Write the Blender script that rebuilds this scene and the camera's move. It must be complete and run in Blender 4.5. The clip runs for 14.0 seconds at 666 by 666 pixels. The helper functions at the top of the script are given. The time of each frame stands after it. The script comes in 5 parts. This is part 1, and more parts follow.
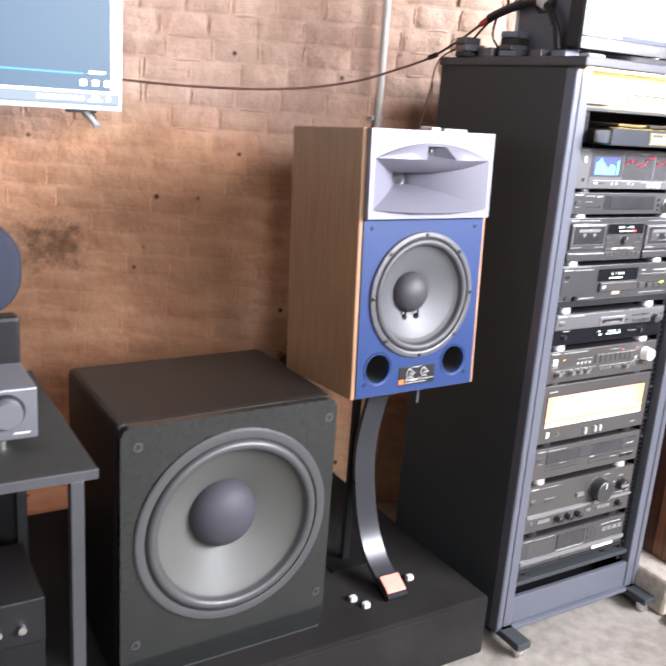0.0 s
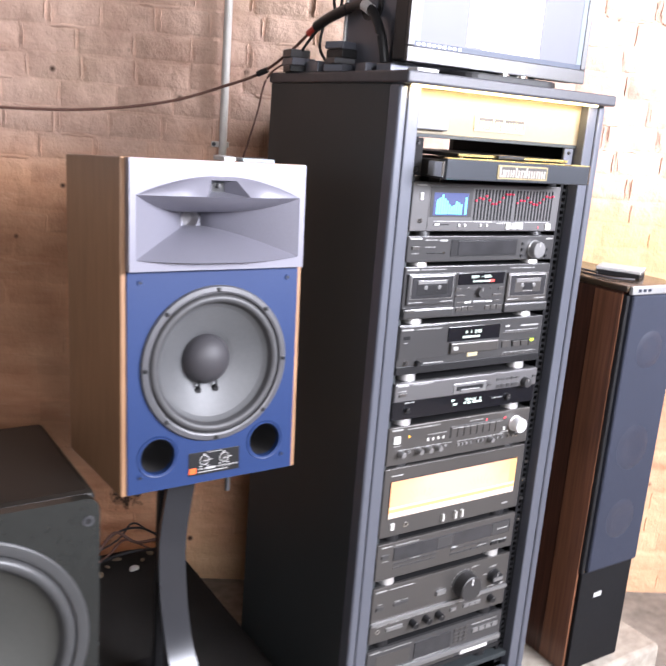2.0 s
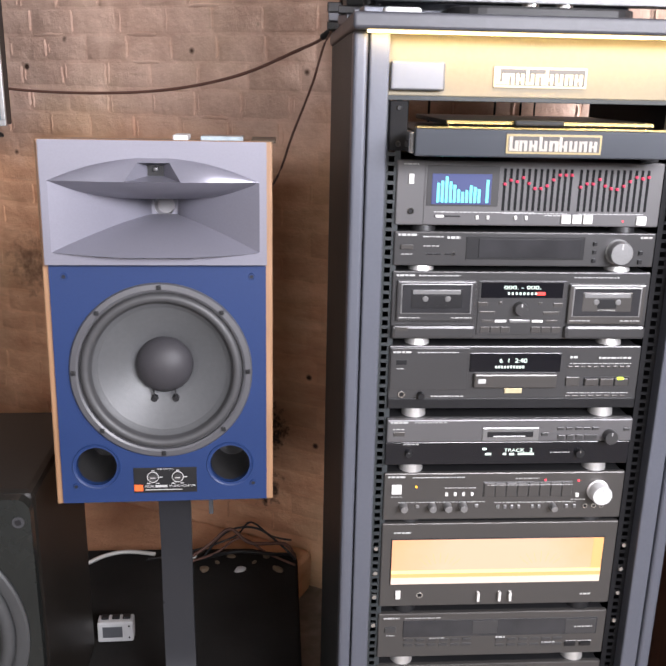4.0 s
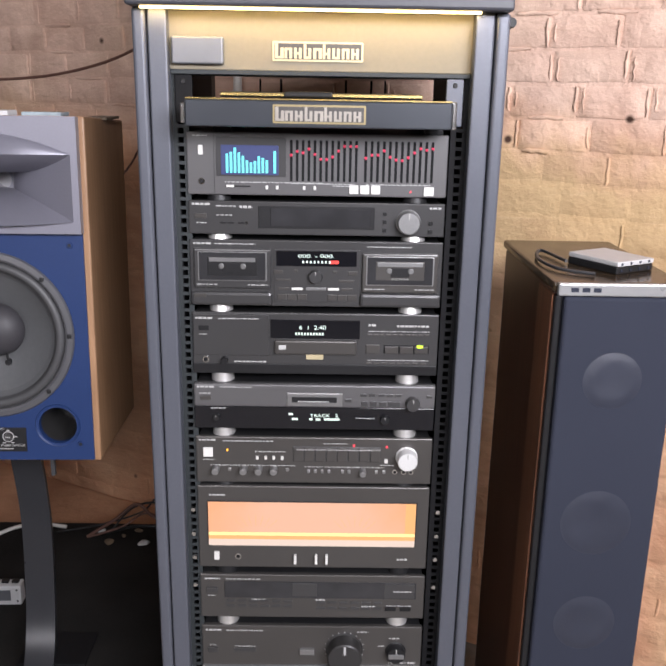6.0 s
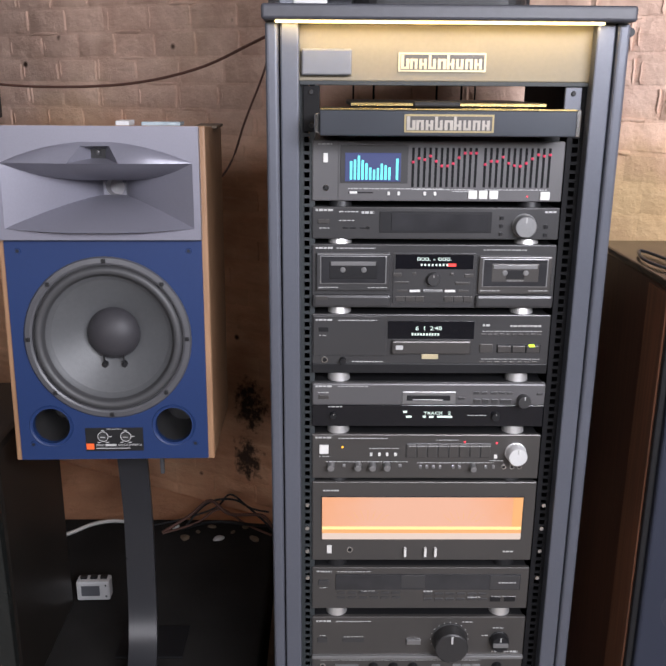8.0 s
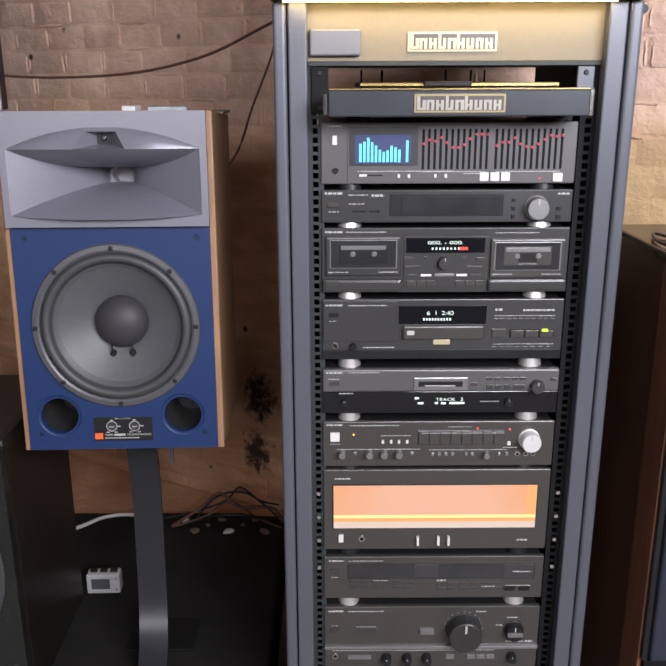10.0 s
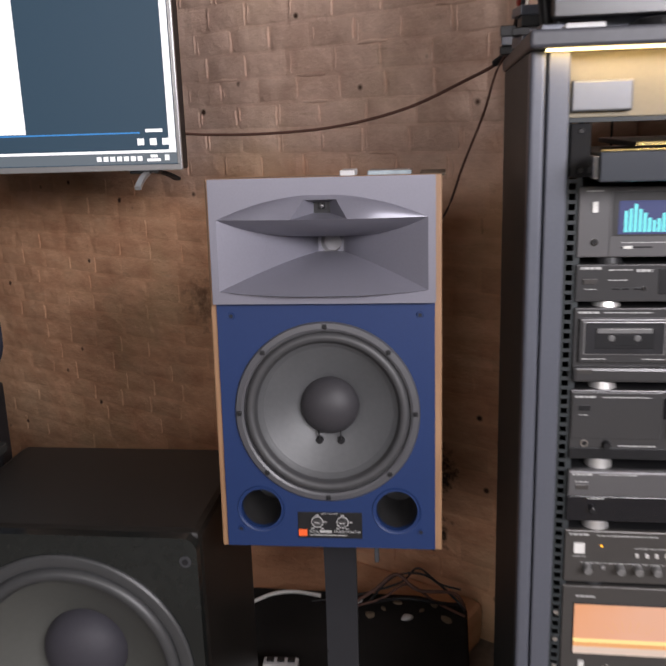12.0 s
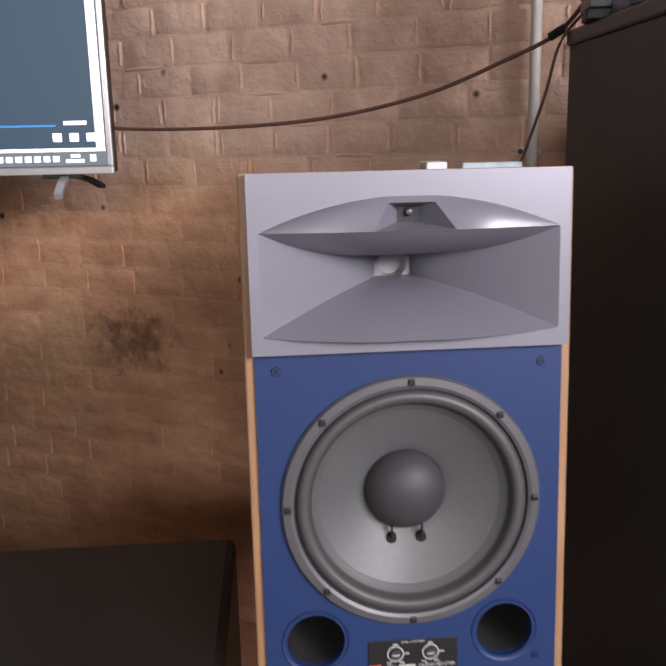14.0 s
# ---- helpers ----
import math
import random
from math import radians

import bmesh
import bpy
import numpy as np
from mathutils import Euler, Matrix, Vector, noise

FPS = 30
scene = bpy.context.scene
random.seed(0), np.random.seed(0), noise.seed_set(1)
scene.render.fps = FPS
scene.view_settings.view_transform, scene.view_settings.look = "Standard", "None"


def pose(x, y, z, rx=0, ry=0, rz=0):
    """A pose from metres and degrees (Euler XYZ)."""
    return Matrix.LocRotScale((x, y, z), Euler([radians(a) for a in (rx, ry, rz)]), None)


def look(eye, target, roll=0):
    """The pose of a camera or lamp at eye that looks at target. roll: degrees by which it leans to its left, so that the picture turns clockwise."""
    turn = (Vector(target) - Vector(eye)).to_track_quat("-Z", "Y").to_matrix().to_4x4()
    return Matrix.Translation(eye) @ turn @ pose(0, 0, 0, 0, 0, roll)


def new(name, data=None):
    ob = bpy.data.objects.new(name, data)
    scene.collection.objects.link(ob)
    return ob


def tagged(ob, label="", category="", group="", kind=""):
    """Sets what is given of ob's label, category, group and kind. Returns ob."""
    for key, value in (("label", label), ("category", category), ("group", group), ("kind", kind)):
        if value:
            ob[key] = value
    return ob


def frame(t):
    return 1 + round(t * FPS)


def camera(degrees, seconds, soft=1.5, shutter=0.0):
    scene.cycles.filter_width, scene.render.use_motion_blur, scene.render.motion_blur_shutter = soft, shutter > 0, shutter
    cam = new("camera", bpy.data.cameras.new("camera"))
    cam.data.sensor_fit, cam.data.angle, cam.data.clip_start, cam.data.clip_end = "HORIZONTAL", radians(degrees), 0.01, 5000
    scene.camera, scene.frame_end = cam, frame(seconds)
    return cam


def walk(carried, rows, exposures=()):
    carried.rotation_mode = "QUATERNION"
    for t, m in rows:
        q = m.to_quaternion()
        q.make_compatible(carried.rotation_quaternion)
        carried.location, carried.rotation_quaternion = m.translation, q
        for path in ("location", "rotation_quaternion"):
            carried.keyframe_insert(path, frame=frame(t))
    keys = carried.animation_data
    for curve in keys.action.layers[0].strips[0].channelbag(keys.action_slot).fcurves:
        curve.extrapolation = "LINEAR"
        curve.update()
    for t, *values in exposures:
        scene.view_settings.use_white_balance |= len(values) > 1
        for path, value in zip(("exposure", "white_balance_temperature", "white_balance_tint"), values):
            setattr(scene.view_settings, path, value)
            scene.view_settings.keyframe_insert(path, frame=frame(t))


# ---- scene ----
cam = camera(43.7, 14.0, soft=1.9, shutter=0.6)
# seconds, eye, point looked at, lean
PATH = [
    (0, (0.1570, 0.1430, 1.4380), (1.1630, 1.7850, 0.8970), 4.2),
    (0.5, (0.2280, 0.1450, 1.4630), (1.2840, 1.7670, 0.9570), 3.1),
    (1, (0.3290, 0.1580, 1.4710), (1.4050, 1.7730, 0.9880), 2.1),
    (1.5, (0.4930, 0.2660, 1.4780), (1.5980, 1.8630, 1.0000), 2.3),
    (2, (0.7050, 0.2910, 1.4620), (1.7670, 1.9150, 0.9810), 4.5),
    (2.5, (0.9880, 0.2730, 1.5060), (1.7990, 2.0260, 0.9860), 5.4),
    (5, (1.7800, 0.3890, 1.4550), (1.7770, 2.3090, 0.8940), -0.2),
    (5.5, (1.8760, 0.3080, 1.4720), (1.8820, 2.2300, 0.9220), 0.2),
    (6, (1.9940, 0.2630, 1.4340), (2.0170, 2.1820, 0.8730), 1.0),
    (6.5, (1.9730, 0.2060, 1.4270), (2.0080, 2.1250, 0.8670), 1.5),
    (7, (1.8630, 0.1850, 1.4560), (1.8810, 2.1030, 0.8900), 1.3),
    (7.5, (1.7890, 0.2090, 1.4560), (1.8170, 2.1250, 0.8860), 0.6),
    (10, (1.7800, 0.2320, 1.4290), (1.7860, 2.1470, 0.8520), -0.2),
    (10.2, (1.7770, 0.1950, 1.4250), (1.7870, 2.1120, 0.8530), -0.2),
    (10.5, (1.7600, 0.1570, 1.4620), (1.7710, 2.0750, 0.8930), -0.4),
    (11, (1.7120, 0.1550, 1.5390), (1.6940, 2.0960, 1.0580), -0.3),
    (11.5, (1.6280, 0.2260, 1.4980), (1.4000, 2.1510, 1.0050), -1.6),
    (12, (1.5770, 0.4180, 1.4640), (1.3070, 2.3390, 0.9760), -1.8),
    (12.5, (1.5050, 0.6080, 1.4380), (1.2220, 2.5260, 0.9490), -1.5),
    (13, (1.3990, 0.6710, 1.4460), (1.1830, 2.5970, 0.9530), -1.7),
    (13.5, (1.2820, 0.7000, 1.4500), (1.3010, 2.6360, 0.9490), -0.8),
    (14, (1.2390, 0.8110, 1.4170), (1.3410, 2.7560, 0.9650), -1.2),
]
walk(cam, [(t, look(eye, target, lean)) for t, eye, target, lean in PATH],
     exposures=[(0.0, 1.24, 6500, 10), (1.0, 1.06, 6500, 10), (2.0, 0.84, 6450, 11), (2.7, 0.62, 6450, 11), (4.8, 0.06, 6850, 11), (5.5, -0.12, 6800, 11), (7.0, -0.42, 6550, 11),
                (10.5, -0.40, 6700, 10), (11.0, -0.60, 6750, 10), (11.5, -0.64, 6900, 11), (14.0, -0.17, 7050, 14)])

from mathutils.geometry import delaunay_2d_cdt

# ---- world and light ----
# the brick wall runs askew behind the rack: its frame has x along the wall and y into it
WALL = pose(1.472, 2.748, 0, 0, 0, -28.15)
FLOOR = -0.045
world = bpy.data.worlds.new("world")
scene.world = world
world.use_nodes = True
wn = world.node_tree.nodes
sky = wn.new("ShaderNodeTexSky")
sky.sky_type, sky.sun_disc = "NISHITA", False
sky.sun_elevation, sky.sun_rotation = radians(35), radians(120)
world.node_tree.links.new(sky.outputs[0], wn["Background"].inputs[0])
wn["Background"].inputs[1].default_value = 0.1


def area_lamp(name, m, w, h, power, colour):
    lamp = bpy.data.lights.new(name, "AREA")
    lamp.shape, lamp.size, lamp.size_y, lamp.energy, lamp.color = "RECTANGLE", w, h, power, colour
    ob = new(name, lamp)
    ob.matrix_world = m
    return ob


# daylight through the high side window and a window in the front wall
area_lamp("side_window_light", WALL @ look((3.57, -2.7, 2.42), (-1.0, -0.2, 1.65)), 2.4, 0.85, 315, (0.89, 0.90, 1.0))
area_lamp("front_window_light", WALL @ look((1.6, -5.1, 2.25), (-0.7, 0.0, 2.0)), 2.0, 0.7, 70, (0.96, 0.94, 1.0))


# ---- materials ----
def mat(name, colour, rough=0.5, metal=0.0, vary=0.15, scale=40.0, coarse=4.0, bump=0.0, bump_scale=200.0,
        stretch=(1, 1, 1), spec=0.5, coat=0.0, second=None, per_piece=0.0, wear=0.08):
    """A principled surface whose colour varies at two scales, with fine relief."""
    m = bpy.data.materials.new(name)
    m.use_nodes = True
    n, l = m.node_tree.nodes, m.node_tree.links
    p = n["Principled BSDF"]
    tc = n.new("ShaderNodeTexCoord")
    mp = n.new("ShaderNodeMapping")
    mp.inputs["Scale"].default_value = stretch
    l.new(tc.outputs["Object"], mp.inputs[0])
    fine, big = n.new("ShaderNodeTexNoise"), n.new("ShaderNodeTexNoise")
    fine.inputs["Scale"].default_value, fine.inputs["Detail"].default_value = scale, 6
    big.inputs["Scale"].default_value, big.inputs["Detail"].default_value = coarse, 3
    l.new(mp.outputs[0], fine.inputs[0])
    l.new(tc.outputs["Object"], big.inputs[0])
    add = n.new("ShaderNodeMath")
    add.operation = "ADD"
    l.new(fine.outputs[0], add.inputs[0])
    l.new(big.outputs[0], add.inputs[1])
    ramp = n.new("ShaderNodeValToRGB")
    two = second or colour
    ramp.color_ramp.elements[0].position, ramp.color_ramp.elements[1].position = 0.3, 0.7
    ramp.color_ramp.elements[0].color = (*[c * (1 - vary) for c in two], 1)
    ramp.color_ramp.elements[1].color = (*[min(1, c * (1 + vary)) for c in colour], 1)
    half = n.new("ShaderNodeMath")
    half.operation = "MULTIPLY"
    half.inputs[1].default_value = 0.5
    l.new(add.outputs[0], half.inputs[0])
    l.new(half.outputs[0], ramp.inputs[0])
    out = ramp.outputs[0]
    if per_piece:
        info = n.new("ShaderNodeObjectInfo")
        hsv = n.new("ShaderNodeHueSaturation")
        mr = n.new("ShaderNodeMapRange")
        mr.inputs["To Min"].default_value, mr.inputs["To Max"].default_value = 1 - per_piece, 1 + per_piece
        l.new(info.outputs["Random"], mr.inputs[0])
        l.new(mr.outputs[0], hsv.inputs["Value"])
        l.new(out, hsv.inputs["Color"])
        out = hsv.outputs[0]
    l.new(out, p.inputs["Base Color"])
    rr = n.new("ShaderNodeMapRange")
    rr.inputs["To Min"].default_value, rr.inputs["To Max"].default_value = max(0.02, rough - wear), min(1, rough + wear)
    l.new(big.outputs[0], rr.inputs[0])
    l.new(rr.outputs[0], p.inputs["Roughness"])
    p.inputs["Metallic"].default_value = metal
    p.inputs["Specular IOR Level"].default_value = spec
    p.inputs["Coat Weight"].default_value = coat
    if bump:
        bt, bp = n.new("ShaderNodeTexNoise"), n.new("ShaderNodeBump")
        bt.inputs["Scale"].default_value, bt.inputs["Detail"].default_value = bump_scale, 4
        bp.inputs["Strength"].default_value, bp.inputs["Distance"].default_value = bump, 0.002
        l.new(mp.outputs[0], bt.inputs[0])
        l.new(bt.outputs[0], bp.inputs["Height"])
        l.new(bp.outputs[0], p.inputs["Normal"])
    return m


def glow(name, colour, strength):
    m = bpy.data.materials.new(name)
    m.use_nodes = True
    p = m.node_tree.nodes["Principled BSDF"]
    p.inputs["Base Color"].default_value = (*[c * 0.3 for c in colour], 1)
    p.inputs["Emission Color"].default_value = (*colour, 1)
    p.inputs["Emission Strength"].default_value = strength
    return m


def brick_mat(name, per_piece):
    """Old limewashed brick: pink above, tan and brown below, ochre in patches, with soot."""
    m = bpy.data.materials.new(name)
    m.use_nodes = True
    n, l = m.node_tree.nodes, m.node_tree.links
    p = n["Principled BSDF"]
    geo = n.new("ShaderNodeNewGeometry")

    def noise_at(scale, detail=5, stretch=(1, 1, 1), rough=0.55):
        mp, t = n.new("ShaderNodeMapping"), n.new("ShaderNodeTexNoise")
        mp.inputs["Scale"].default_value = stretch
        l.new(geo.outputs["Position"], mp.inputs[0])
        l.new(mp.outputs[0], t.inputs[0])
        t.inputs["Scale"].default_value, t.inputs["Detail"].default_value = scale, detail
        t.inputs["Roughness"].default_value = rough
        return t.outputs[0]

    def ramp_of(src, a, b, ca=(0, 0, 0), cb=(1, 1, 1)):
        r = n.new("ShaderNodeValToRGB")
        r.color_ramp.elements[0].position, r.color_ramp.elements[1].position = a, b
        r.color_ramp.elements[0].color, r.color_ramp.elements[1].color = (*ca, 1), (*cb, 1)
        l.new(src, r.inputs[0])
        return r.outputs[0]

    def mix(fac, a, b, kind="MIX"):
        x = n.new("ShaderNodeMix")
        x.data_type, x.blend_type = "RGBA", kind
        for sock, v in ((x.inputs[0], fac), (x.inputs[6], a), (x.inputs[7], b)):
            if isinstance(v, (int, float)):
                sock.default_value = v
            elif isinstance(v, tuple):
                sock.default_value = (*v, 1)
            else:
                l.new(v, sock)
        return x.outputs[2]

    def maths(op, a, b):
        x = n.new("ShaderNodeMath")
        x.operation = op
        for sock, v in ((x.inputs[0], a), (x.inputs[1], b)):
            if isinstance(v, (int, float)):
                sock.default_value = v
            else:
                l.new(v, sock)
        return x.outputs[0]

    sep = n.new("ShaderNodeSeparateXYZ")
    l.new(geo.outputs["Position"], sep.inputs[0])
    wob = maths("MULTIPLY", maths("SUBTRACT", noise_at(2.2), 0.5), 0.5)
    z = maths("ADD", sep.outputs[2], wob)
    pink = ramp_of(noise_at(9, 6), 0.3, 0.7, (0.54, 0.355, 0.275), (0.77, 0.55, 0.435))
    tan = ramp_of(noise_at(7, 6, (1, 1, 2.5)), 0.3, 0.72, (0.56, 0.285, 0.165), (0.79, 0.465, 0.285))
    upper = n.new("ShaderNodeMapRange")
    upper.inputs["From Min"].default_value, upper.inputs["From Max"].default_value = 1.24, 1.42
    l.new(z, upper.inputs[0])
    col = mix(upper.outputs[0], tan, pink)
    # pale washed blotches
    col = mix(maths("MULTIPLY", ramp_of(noise_at(1.7, 4), 0.52, 0.7), 0.45), col, (0.66, 0.50, 0.33))
    low = maths("SUBTRACT", 1.0, upper.outputs[0])
    patch = noise_at(1.25, 3, (1, 1, 0.8))
    col = mix(maths("MULTIPLY", maths("MULTIPLY", ramp_of(patch, 0.50, 0.62), low), 0.6), col, (0.30, 0.15, 0.085))
    col = mix(maths("MULTIPLY", maths("MULTIPLY", ramp_of(patch, 0.36, 0.46, (1, 1, 1), (0, 0, 0)), low), 0.5), col, (0.62, 0.46, 0.27))
    # ochre wash beyond the rack
    ox = n.new("ShaderNodeMapRange")
    ox.inputs["From Min"].default_value, ox.inputs["From Max"].default_value = 2.15, 2.3
    l.new(sep.outputs[0], ox.inputs[0])
    oz = n.new("ShaderNodeMapRange")
    oz.inputs["From Min"].default_value, oz.inputs["From Max"].default_value = 1.36, 1.27
    l.new(z, oz.inputs[0])
    oz2 = n.new("ShaderNodeMapRange")
    oz2.inputs["From Min"].default_value, oz2.inputs["From Max"].default_value = 0.95, 1.05
    l.new(z, oz2.inputs[0])
    och = maths("MULTIPLY", maths("MULTIPLY", ox.outputs[0], oz.outputs[0]), oz2.outputs[0])
    col = mix(maths("MULTIPLY", och, 0.8), col, (0.56, 0.40, 0.21))
    # brown grime, streaked along the courses
    col = mix(maths("MULTIPLY", ramp_of(noise_at(3.1, 6, (0.7, 1, 2.2), 0.65), 0.56, 0.76), 0.45), col, (0.26, 0.125, 0.07), "MIX")
    # fine dark scuffs and pale scratches along the courses
    col = mix(maths("MULTIPLY", ramp_of(noise_at(26, 6, (0.35, 0.35, 2.0), 0.7), 0.56, 0.74), 0.26), col, (0.20, 0.105, 0.06))
    col = mix(maths("MULTIPLY", ramp_of(noise_at(19, 6, (0.3, 0.3, 3.0), 0.65), 0.58, 0.76), 0.25), col, (0.80, 0.60, 0.42))
    # scraped dark patch and soot
    def spot(x0, z0, rx, rz, lo, hi, scale):
        dx = maths("DIVIDE", maths("SUBTRACT", sep.outputs[0], x0), rx)
        dz = maths("DIVIDE", maths("SUBTRACT", sep.outputs[2], z0), rz)
        d = maths("ADD", maths("MULTIPLY", dx, dx), maths("MULTIPLY", dz, dz))
        d = maths("SUBTRACT", 1.0, d)
        d = maths("ADD", maths("MULTIPLY", d, 0.5), maths("SUBTRACT", noise_at(scale, 6, (1, 1, 1), 0.7), 0.5))
        return ramp_of(d, lo, hi)
    col = mix(maths("MULTIPLY", spot(0.80, 0.88, 0.21, 0.17, 0.30, 0.56, 22), 0.7), col, (0.10, 0.05, 0.032))
    for sx, sz, rx, rz in ((1.552, 0.470, 0.085, 0.13), (1.540, 0.278, 0.075, 0.12)):
        col = mix(maths("MULTIPLY", spot(sx, sz, rx, rz, 0.26, 0.46, 42), 0.92), col, (0.012, 0.010, 0.009))
    # small dark pits
    pits = n.new("ShaderNodeTexVoronoi")
    pits.inputs["Scale"].default_value = 7.0
    l.new(geo.outputs["Position"], pits.inputs[0])
    col = mix(ramp_of(pits.outputs["Distance"], 0.04, 0.085, (1, 1, 1), (0, 0, 0)), col, (0.06, 0.03, 0.02))
    if per_piece:
        info = n.new("ShaderNodeObjectInfo")
        rnd = info.outputs["Random"]
    else:
        rnd = geo.outputs["Random Per Island"]
    hsv, mr = n.new("ShaderNodeHueSaturation"), n.new("ShaderNodeMapRange")
    mr.inputs["To Min"].default_value, mr.inputs["To Max"].default_value = 0.93, 1.06
    l.new(rnd, mr.inputs[0])
    l.new(mr.outputs[0], hsv.inputs["Value"])
    l.new(col, hsv.inputs["Color"])
    l.new(hsv.outputs[0], p.inputs["Base Color"])
    p.inputs["Roughness"].default_value = 0.82
    p.inputs["Specular IOR Level"].default_value = 0.25
    b1, b2 = n.new("ShaderNodeBump"), n.new("ShaderNodeBump")
    b1.inputs["Strength"].default_value, b1.inputs["Distance"].default_value = 0.75, 0.014
    b2.inputs["Strength"].default_value, b2.inputs["Distance"].default_value = 0.5, 0.003
    l.new(noise_at(22, 5), b1.inputs["Height"])
    l.new(noise_at(140, 4), b2.inputs["Height"])
    l.new(b1.outputs[0], b2.inputs["Normal"])
    l.new(b2.outputs[0], p.inputs["Normal"])
    return m


BRICK, BRICK_FAR = brick_mat("limewashed_brick", True), brick_mat("limewashed_brick_joined", False)
CONCRETE = mat("concrete_floor", (0.25, 0.228, 0.20), 0.7, vary=0.22, scale=30, coarse=2.5, bump=0.3, bump_scale=80, second=(0.16, 0.143, 0.122))
PLASTER = mat("dull_plaster", (0.115, 0.098, 0.082), 0.9, vary=0.15, scale=20, coarse=1.5, bump=0.2, bump_scale=60)
CEILING = mat("ceiling_boards", (0.11, 0.092, 0.075), 0.9, vary=0.2, scale=12, coarse=1.0, stretch=(1, 8, 1))
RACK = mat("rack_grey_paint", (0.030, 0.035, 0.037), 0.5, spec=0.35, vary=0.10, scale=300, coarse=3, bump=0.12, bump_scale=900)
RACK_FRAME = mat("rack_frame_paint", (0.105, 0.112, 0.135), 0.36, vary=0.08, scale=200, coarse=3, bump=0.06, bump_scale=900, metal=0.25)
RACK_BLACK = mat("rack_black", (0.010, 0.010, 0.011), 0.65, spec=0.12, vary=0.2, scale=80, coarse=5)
HEADER = mat("header_panel", (0.23, 0.20, 0.145), 0.5, spec=0.2, vary=0.06, scale=150, coarse=3)
BOARD = mat("dark_board", (0.045, 0.046, 0.055), 0.42, vary=0.2, scale=60, coarse=5, bump=0.1)
SILVER = mat("grey_silver_face", (0.118, 0.115, 0.117), 0.36, 0.3, spec=0.3, vary=0.06, scale=400, coarse=4, stretch=(1, 20, 20))
CHARCOAL = mat("charcoal_face", (0.070, 0.069, 0.070), 0.30, 0.45, vary=0.08, scale=400, coarse=5, stretch=(1, 20, 20))
CHARCOAL2 = mat("warm_charcoal_face", (0.084, 0.079, 0.075), 0.32, 0.45, vary=0.08, scale=400, coarse=5, stretch=(1, 20, 20))
CHARCOAL_DARK = mat("dark_knob", (0.035, 0.034, 0.034), 0.4, 0.2, vary=0.08, scale=300)
BLACK = mat("black_plastic", (0.014, 0.014, 0.015), 0.42, spec=0.28, vary=0.2, scale=90, coarse=6)
GLOSS = mat("black_gloss_window", (0.008, 0.008, 0.010), 0.08, vary=0.1, scale=60, wear=0.03)
SMOKED = mat("smoked_window", (0.03, 0.03, 0.032), 0.16, vary=0.3, scale=30, coarse=10, wear=0.05)
FOOT = mat("satin_foot", (0.72, 0.71, 0.69), 0.36, 0.75, vary=0.05)
CHROME = mat("chrome", (0.78, 0.77, 0.75), 0.16, 1.0, vary=0.05, wear=0.05)
BUTTON = mat("pale_button", (0.66, 0.65, 0.62), 0.4, vary=0.05)
KNOB_PALE = mat("pale_silver_knob", (0.74, 0.74, 0.73), 0.38, 0.4, vary=0.05, scale=300)
KNOB_GREY = mat("brushed_knob", (0.30, 0.30, 0.30), 0.32, 0.7, vary=0.08, scale=300)
PRINT = mat("pale_print", (0.45, 0.45, 0.44), 0.6, vary=0.1)
GOLD = mat("brass_edge", (0.72, 0.56, 0.24), 0.25, 1.0, vary=0.1)
BRASS_DULL = mat("dull_brass", (0.30, 0.24, 0.12), 0.5, 0.3, vary=0.1)
FRONT_METAL = mat("brushed_front", (0.050, 0.055, 0.064), 0.30, 0.5, vary=0.06, scale=400, stretch=(1, 20, 20))
BADGE = mat("badge_cream", (0.56, 0.48, 0.30), 0.35, 0.3, vary=0.05)
RED = mat("red_slider", (0.62, 0.035, 0.085), 0.4, spec=0.3, vary=0.1)
WOOD = mat("oak_veneer", (0.33, 0.190, 0.105), 0.42, vary=0.14, scale=14, coarse=3, stretch=(9, 9, 0.6), second=(0.245, 0.132, 0.068), bump=0.08, bump_scale=60)
BLUE = mat("blue_baffle", (0.011, 0.029, 0.100), 0.46, spec=0.35, vary=0.10, scale=300, coarse=3, bump=0.1, bump_scale=900)
HORN = mat("grey_horn", (0.19, 0.187, 0.222), 0.36, 0.22, spec=0.45, wear=0.02, vary=0.06, scale=300, coarse=4, bump=0.06, bump_scale=900)
HORN_THROAT = mat("pale_throat", (0.36, 0.35, 0.37), 0.4, vary=0.05)
CONE = mat("paper_cone", (0.080, 0.082, 0.085), 0.48, 0.08, vary=0.10, scale=120, coarse=10, bump=0.15, bump_scale=300)
DOME = mat("dust_cap", (0.036, 0.034, 0.038), 0.55, spec=0.4, vary=0.10, scale=200, coarse=8, bump=0.1, bump_scale=500)
RUBBER = mat("rubber_surround", (0.05, 0.05, 0.052), 0.5, vary=0.12, scale=80)
FRAME_GREY = mat("cast_frame", (0.07, 0.07, 0.076), 0.4, 0.0, vary=0.08)
SUBBOX = mat("black_ash", (0.013, 0.0108, 0.009), 0.40, vary=0.4, scale=30, coarse=3, bump=0.3, bump_scale=160, stretch=(1, 6, 1), spec=0.25)
SUBFRONT = mat("black_lacquer", (0.014, 0.0155, 0.0145), 0.13, spec=0.5, vary=0.2, scale=50, coarse=4, wear=0.06)
SUBCONE = mat("grey_cone", (0.078, 0.079, 0.072), 0.5, 0.0, spec=0.3, vary=0.07, scale=80, coarse=6)
